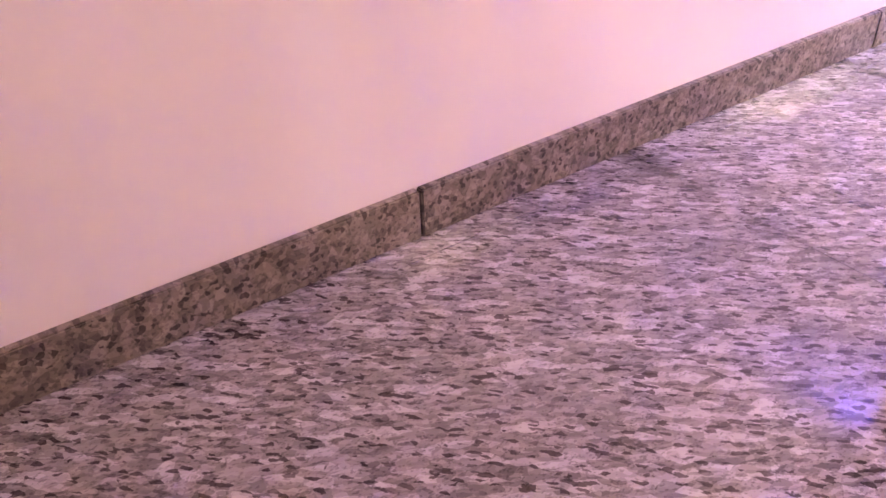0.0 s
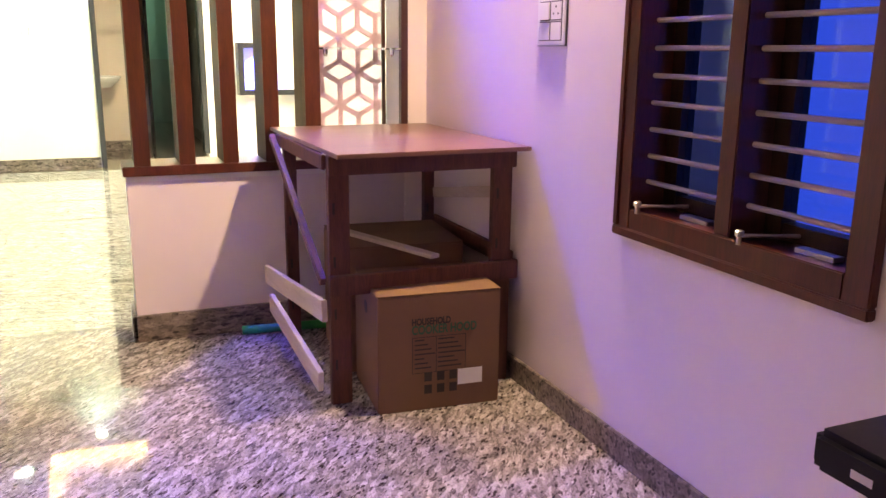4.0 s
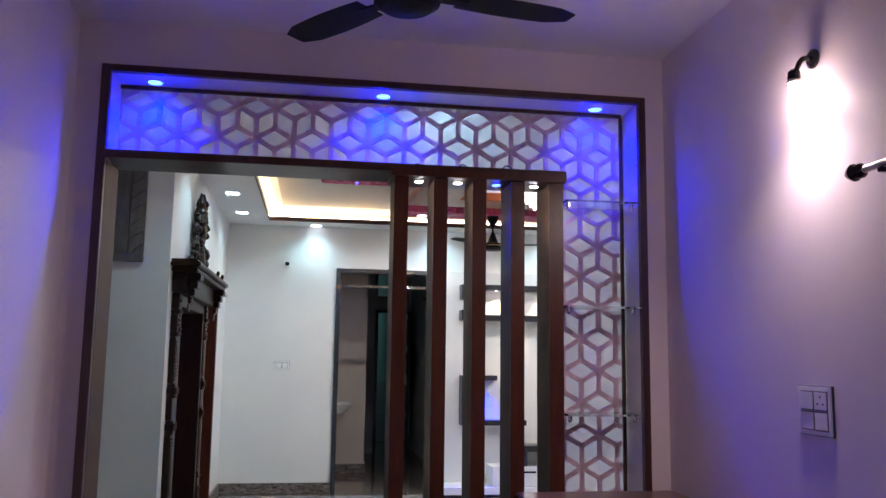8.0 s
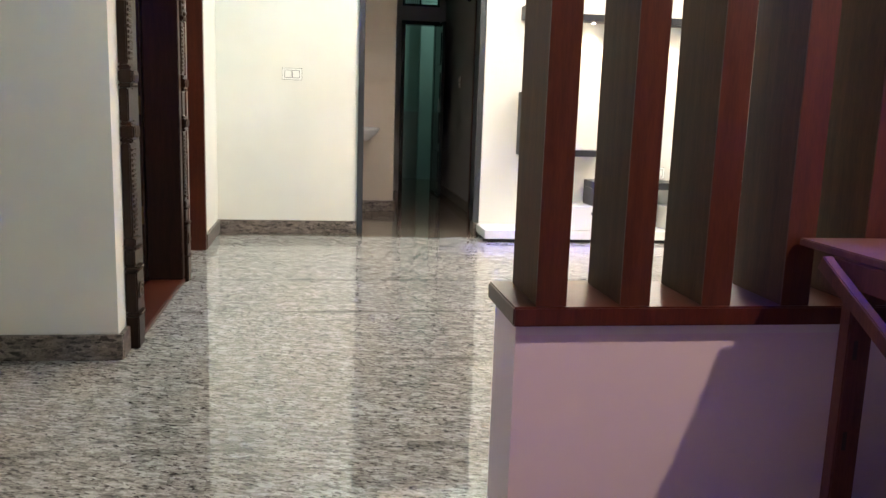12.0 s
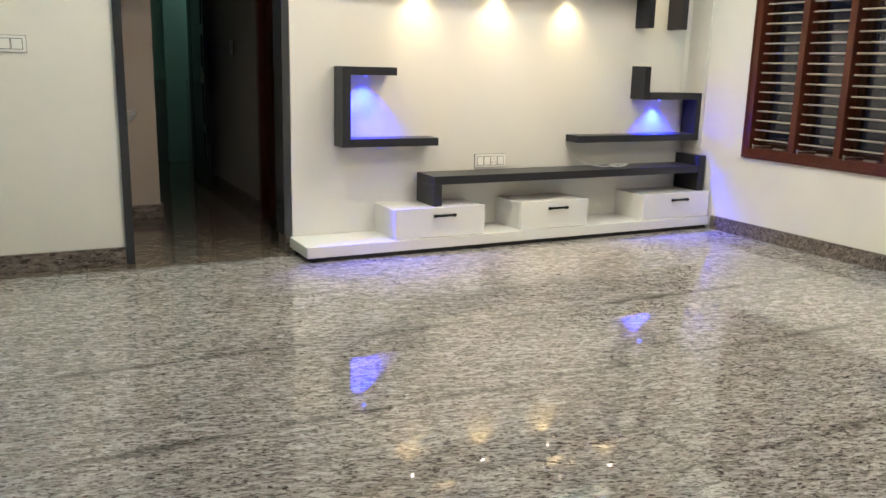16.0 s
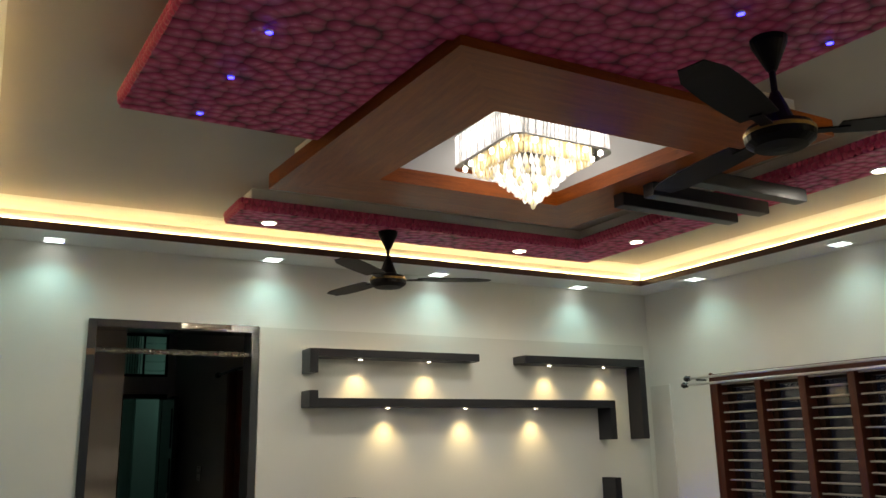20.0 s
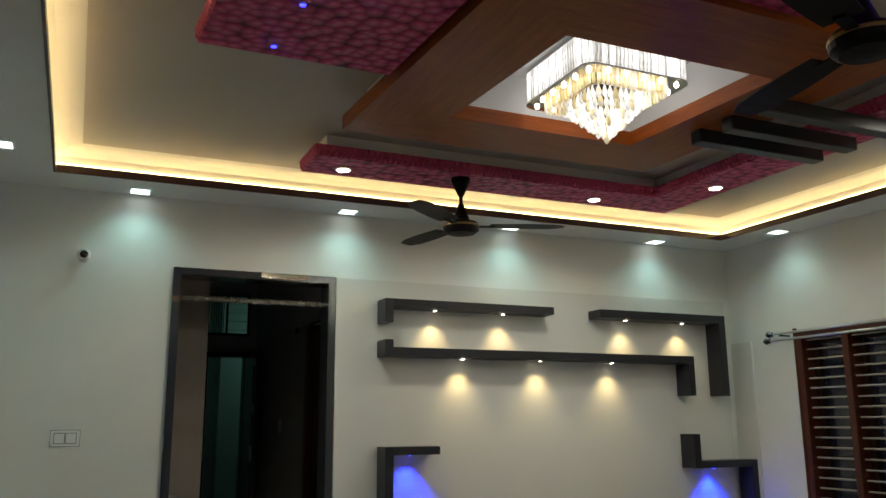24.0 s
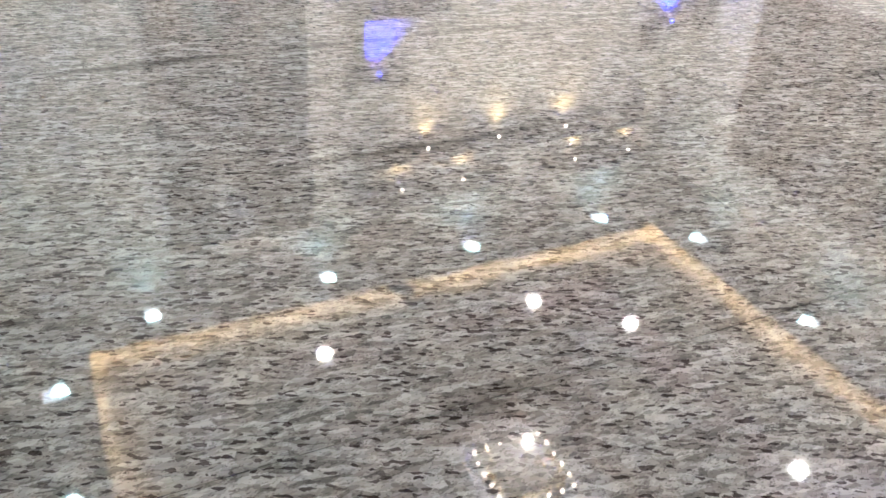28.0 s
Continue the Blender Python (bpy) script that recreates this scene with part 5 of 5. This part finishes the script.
part("vent_frame", boxes((0.66, 1.10, 3.40, 3.42, 2.20, 2.225), (0.66, 1.10, 3.40, 3.42, 2.595, 2.62), (0.66, 0.685, 3.40, 3.42, 2.225, 2.595), (1.075, 1.10, 3.40, 3.42, 2.225, 2.595), (0.86, 0.88, 3.40, 3.42, 2.225, 2.595)), M_BLACK, door4)
for k in range(4):
    part("louvre", boxes((0.885, 1.074, 3.43, 3.50, 2.26 + 0.09 * k, 2.268 + 0.09 * k)), M_GLASS, door4, "glass louvre")
for k in range(7):
    part("vent_bar", boxes((0.69 + 0.024 * k, 0.695 + 0.024 * k, 3.41, 3.415, 2.225, 2.595)), M_BLACK, door4)
basin = bmesh.new()
turned(basin, [(0.10, 0.70), (0.17, 0.76), (0.20, 0.80), (0.205, 0.82), (0.19, 0.822), (0.15, 0.78), (0.05, 0.74)], (0.06, 1.27, 0), 24)
tagged(new("wash_basin", mesh("wash_basin", basin, M_WHITE)), "white ceramic wash basin on the corridor wall", "basin")
switch_plate((1.18, 2.2, 1.3), 0.12, 0.12, 2, 2, "x", "small switch plate in the corridor")

# ---- hall ceiling: red panels, veneer ring, bars, chandelier ----
SHEAR = 0.052


def leaned(bm):
    """The ceiling decoration stands a little askew to the walls."""
    for v in bm.verts:
        v.co.x += SHEAR * (-2.42 - v.co.y)
    return bm


def scallops(runs, z0, z1, seed):
    """Rows of rounded lumps on an upright edge; runs of (x0, y0, x1, y1, outward x, outward y)."""
    rng, rings, around = random.Random(seed), 4, 7
    verts, faces = [], []
    for x0, y0, x1, y1, ox, oy in runs:
        count = int(math.hypot(x1 - x0, y1 - y0) / 0.030)
        for row, high in ((0, 0.30), (1, 0.72)):
            for k in range(count):
                u = (k + 0.5 * row + 0.25 + 0.2 * (rng.random() - 0.5)) / count
                r = 0.0145 + 0.003 * rng.random()
                px, py, pz = x0 + (x1 - x0) * u, y0 + (y1 - y0) * u, z0 + (z1 - z0) * high
                base = len(verts)
                for i in range(rings):
                    ring_r, out = math.cos(i * math.pi / 2 / rings), 0.015 * math.sin(i * math.pi / 2 / rings) - 0.001
                    for j in range(around):
                        a = 2 * math.pi * j / around
                        across, tall = r * ring_r * math.cos(a), (z1 - z0) * 0.30 * ring_r * math.sin(a)
                        verts.append((px + out * ox + (across if oy else 0), py + out * oy + (across if ox else 0), pz + tall))
                for i in range(rings - 1):
                    for j in range(around):
                        n = (j + 1) % around
                        faces.append((base + i * around + j, base + i * around + n, base + (i + 1) * around + n, base + (i + 1) * around + j))
                faces.append([base + (rings - 1) * around + j for j in range(around)])
    me, bm = bpy.data.meshes.new("lumps"), bmesh.new()
    me.from_pydata(verts, [], faces)
    bm.from_mesh(me)
    bmesh.ops.recalc_face_normals(bm, faces=bm.faces[:])
    bpy.data.meshes.remove(me)
    return bm


near_red = thing("red_ceiling_panel", (0.3, -3.2, RED_Z), "crimson scale-patterned ceiling panel with blue lights", "ceiling panel")
for name, b in (("panel_leg", (-0.17, 0.56, -3.19, -2.24)), ("panel_foot", (-0.17, 1.64, -3.947, -3.1905))):
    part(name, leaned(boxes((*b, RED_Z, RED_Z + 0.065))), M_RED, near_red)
part("scalloped_edge", leaned(scallops([(-0.17, -3.947, -0.17, -2.24, -1, 0), (-0.17, -3.947, 1.64, -3.947, 0, -1)], RED_Z, RED_Z + 0.065, 3)), M_REDEDGE, near_red, "row of rounded crimson lumps")
part("riser", leaned(boxes((-0.04, 1.55, -3.84, -3.2, RED_Z + 0.0655, TOP_Z), (-0.04, 0.52, -3.199, -2.37, RED_Z + 0.0655, TOP_Z))), M_CEIL, near_red, "white riser above the panel")
far_red = thing("red_ceiling_panel", (1.8, -1.0, RED_Z), "crimson scale-patterned corner strip with warm lights", "ceiling panel")
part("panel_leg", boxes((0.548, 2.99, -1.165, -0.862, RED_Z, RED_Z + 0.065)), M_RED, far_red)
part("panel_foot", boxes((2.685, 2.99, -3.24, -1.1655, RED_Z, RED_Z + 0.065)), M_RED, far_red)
part("scalloped_edge", scallops([(0.548, -1.165, 2.685, -1.165, 0, -1), (2.685, -3.24, 2.685, -1.175, -1, 0), (0.548, -1.165, 0.548, -0.862, -1, 0)], RED_Z, RED_Z + 0.065, 4), M_REDEDGE, far_red, "row of rounded crimson lumps")
part("riser", boxes((0.62, 2.92, -1.10, -0.93, RED_Z + 0.0655, TOP_Z), (2.75, 2.92, -3.14, -1.101, RED_Z + 0.0655, TOP_Z)), M_CEIL, far_red, "white riser above the strip")
ring = thing("veneer_ceiling_ring", (1.44, -2.42, 2.635), "polished brown veneer square round the chandelier", "ceiling panel")
RZ0, RZ1 = 2.635, 2.705
OUT, INN = (0.578, 2.262, -3.235, -1.655), (0.955, 1.915, -2.86, -1.99)


def mitred(o0, o1, i1, i0):
    bm = bmesh.new()
    vs = [bm.verts.new((*p, z)) for z in (RZ0, RZ1) for p in (o0, o1, i1, i0)]
    for f in ((0, 1, 2, 3), (7, 6, 5, 4), (0, 4, 5, 1), (1, 5, 6, 2), (2, 6, 7, 3), (3, 7, 4, 0)):
        bm.faces.new([vs[i] for i in f])
    bmesh.ops.recalc_face_normals(bm, faces=bm.faces[:])
    return leaned(bm)


oc = [(OUT[0], OUT[2]), (OUT[1], OUT[2]), (OUT[1], OUT[3]), (OUT[0], OUT[3])]
ic = [(INN[0], INN[2]), (INN[1], INN[2]), (INN[1], INN[3]), (INN[0], INN[3])]
for k in range(4):
    part("veneer_board", mitred(oc[k], oc[(k + 1) % 4], ic[(k + 1) % 4], ic[k]), M_CEILWOOD if k % 2 == 0 else M_CEILWOOD_Y, ring)
part("riser", leaned(boxes((0.66, 0.94, -3.14, -1.75, RZ1 + 0.0005, TOP_Z), (1.93, 2.18, -3.14, -1.75, RZ1 + 0.0005, TOP_Z), (0.9405, 1.9295, -3.14, -2.875, RZ1 + 0.0005, TOP_Z), (0.9405, 1.9295, -1.975, -1.75, RZ1 + 0.0005, TOP_Z))), M_CEIL, ring, "white riser above the ring")
for y, x0, x1 in ((-2.28, 2.035, 2.80), (-2.465, 2.05, 2.81), (-2.69, 2.04, 2.80)):
    tagged(new("ceiling_bar", mesh("ceiling_bar", boxes((x0, x1, y - 0.034, y + 0.034, 2.572, 2.6345)), M_GREY, 0.003)), "dark grey bar across the ceiling strip", "ceiling bar", "grey ceiling bars")
for x, y in BLUE_DOTS:
    round_spot((x, y, RED_Z - 0.0003), 0.010, M_PIN, "tiny blue light in the red panel", "pin_light", "blue pin lights")
for x, y in PANEL_LIGHTS:
    round_spot((x, y, RED_Z - 0.0003), 0.036, M_LEDWARM, "round warm light in the red strip", "downlight", "round warm lights")
for x, y in DOWN:
    d = thing("downlight", (x, y, HALL_Z), "small square white downlight in the ceiling border", "downlight", "square downlights")
    part("bezel", boxes((x - 0.062, x + 0.062, y - 0.062, y + 0.062, HALL_Z - 0.005, HALL_Z - 0.0003)), M_PLASTIC, d, "", 0.001)
    part("diffuser", boxes((x - 0.05, x + 0.05, y - 0.05, y + 0.05, HALL_Z - 0.0075, HALL_Z - 0.0052)), M_LED, d, "glowing square face")

chan = thing("chandelier", (1.495, -2.345, TOP_Z), "square tiered crystal chandelier, brightly lit", "chandelier")
CX, CYY, SIDE, CORNER = 1.495, -2.345, 0.252, 0.055


def rounded(side, corner, step):
    """Points along a square with rounded corners."""
    straight, bend = 2 * (side - corner), corner * math.pi / 2
    n = int(4 * (straight + bend) / step)
    for k in range(n):
        q, d = divmod((k + 0.5) / n * 4, 1)
        d *= straight + bend
        if d < straight:
            x, y = side, -side + corner + d
        else:
            a = (d - straight) / corner
            x, y = side - corner + corner * math.cos(a), side - corner + corner * math.sin(a)
        for _ in range(int(q)):
            x, y = -y, x
        yield x, y


def rounded_plate(bm, side, corner, z0, z1, hole=None):
    """A flat plate, or a ring where a hole's half side is given."""
    rim = list(rounded(side, corner, 0.02))
    loops = [[bm.verts.new((CX + x, CYY + y, z)) for x, y in rim] for z in (z0, z1)]
    n = len(rim)
    for i in range(n):
        bm.faces.new((loops[0][i], loops[0][(i + 1) % n], loops[1][(i + 1) % n], loops[1][i]))
    if hole is None:
        bm.faces.new(loops[0][::-1])
        bm.faces.new(loops[1])
    else:
        k = hole / side
        inner = [[bm.verts.new((CX + x * k, CYY + y * k, z)) for x, y in rim] for z in (z0, z1)]
        for i in range(n):
            j = (i + 1) % n
            bm.faces.new((inner[0][j], inner[0][i], inner[1][i], inner[1][j]))
            bm.faces.new((loops[0][j], loops[0][i], inner[0][i], inner[0][j]))
            bm.faces.new((loops[1][i], loops[1][j], inner[1][j], inner[1][i]))
    return bm


part("ceiling_plate", boxes((CX - 0.30, CX + 0.30, CYY - 0.30, CYY + 0.30, 2.855, TOP_Z - 0.0005)), M_WHITE, chan, "white square ceiling plate", 0.003)
part("upper_frame", rounded_plate(bmesh.new(), SIDE, CORNER, 2.838, 2.8545), M_CHROME, chan)
part("lower_ring", rounded_plate(bmesh.new(), SIDE + 0.008, CORNER, 2.692, 2.700, 0.195), M_CHROME, chan, "mirror steel ring")
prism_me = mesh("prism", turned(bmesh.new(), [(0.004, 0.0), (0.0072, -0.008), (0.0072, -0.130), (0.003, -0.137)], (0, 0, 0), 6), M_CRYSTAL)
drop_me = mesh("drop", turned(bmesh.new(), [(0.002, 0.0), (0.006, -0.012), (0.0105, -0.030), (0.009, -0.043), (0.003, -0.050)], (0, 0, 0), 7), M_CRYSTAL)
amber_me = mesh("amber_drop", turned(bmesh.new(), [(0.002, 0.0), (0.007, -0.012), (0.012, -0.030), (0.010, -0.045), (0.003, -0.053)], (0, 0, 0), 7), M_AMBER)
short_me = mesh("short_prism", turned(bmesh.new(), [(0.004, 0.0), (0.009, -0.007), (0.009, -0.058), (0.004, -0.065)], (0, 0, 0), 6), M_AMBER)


def hang(me, name, x, y, z):
    ob = new(name, me)
    ob.parent = chan
    ob.matrix_parent_inverse = Matrix.Translation(chan.location).inverted()
    ob.location = (CX + x, CYY + y, z)


for x, y in rounded(SIDE, CORNER, 0.0185):
    hang(prism_me, "prism", x, y, 2.837)
for x, y in rounded(0.190, 0.03, 0.022):
    hang(short_me, "short_prism", x, y, 2.715)
tiers = ((0.135, 2.672), (0.108, 2.643), (0.082, 2.614), (0.056, 2.585), (0.030, 2.556))
for n, (side, z) in enumerate(tiers):
    for k, (x, y) in enumerate(rounded(side, side * 0.3, 0.026)):
        hang(amber_me if k % 3 == n % 3 else drop_me, "amber_drop" if k % 3 == n % 3 else "drop", x, y, z)
hang(amber_me, "amber_drop", 0, 0, 2.528)
part("stem", turned(bmesh.new(), [(0.018, 2.838), (0.018, 2.60), (0.006, 2.5285)], (CX, CYY, 0), 10), M_CHROME, chan)
part("tier_plate", rounded_plate(bmesh.new(), 0.196, 0.03, 2.7155, 2.719), M_CHROME, chan)
for side, z in tiers[:-1]:
    part("tier_plate", rounded_plate(bmesh.new(), side + 0.006, side * 0.3, z + 0.0005, z + 0.0035), M_CHROME, chan)
for x, y in rounded(0.225, 0.045, 0.085):
    part("bulb", turned(bmesh.new(), [(0.009, 2.6915), (0.011, 2.686), (0.006, 2.681)], (CX + x, CYY + y, 0), 8), M_LEDWARM, chan)

# ---- floor slabs ----
base = structure("floor", boxes((-3.5, 4.5, -9.8, 5.4, -0.12, -0.006)), M_SKIRT, "polished grey granite slab floor with dark flecks", "floor")
YS = [-9.8, -8.75, -7.35, -6.545, -5.68, -4.98, -4.24, -3.35, -2.55, -1.79, -0.14, 1.40, 2.80, 5.4]
for r, (y0, y1) in enumerate(zip(YS, YS[1:])):
    xs = [-3.5, -1.088, 0.86 + 0.25 * (r % 2), 2.75 - 0.3 * (r % 2), 4.5]
    for x0, x1 in zip(xs, xs[1:]):
        if (y1 <= -5.0 and (x0 > 1.3 or x1 < -1.2)) or (y0 > 0 and (x0 > 2.2 or x1 < -0.8)):
            continue
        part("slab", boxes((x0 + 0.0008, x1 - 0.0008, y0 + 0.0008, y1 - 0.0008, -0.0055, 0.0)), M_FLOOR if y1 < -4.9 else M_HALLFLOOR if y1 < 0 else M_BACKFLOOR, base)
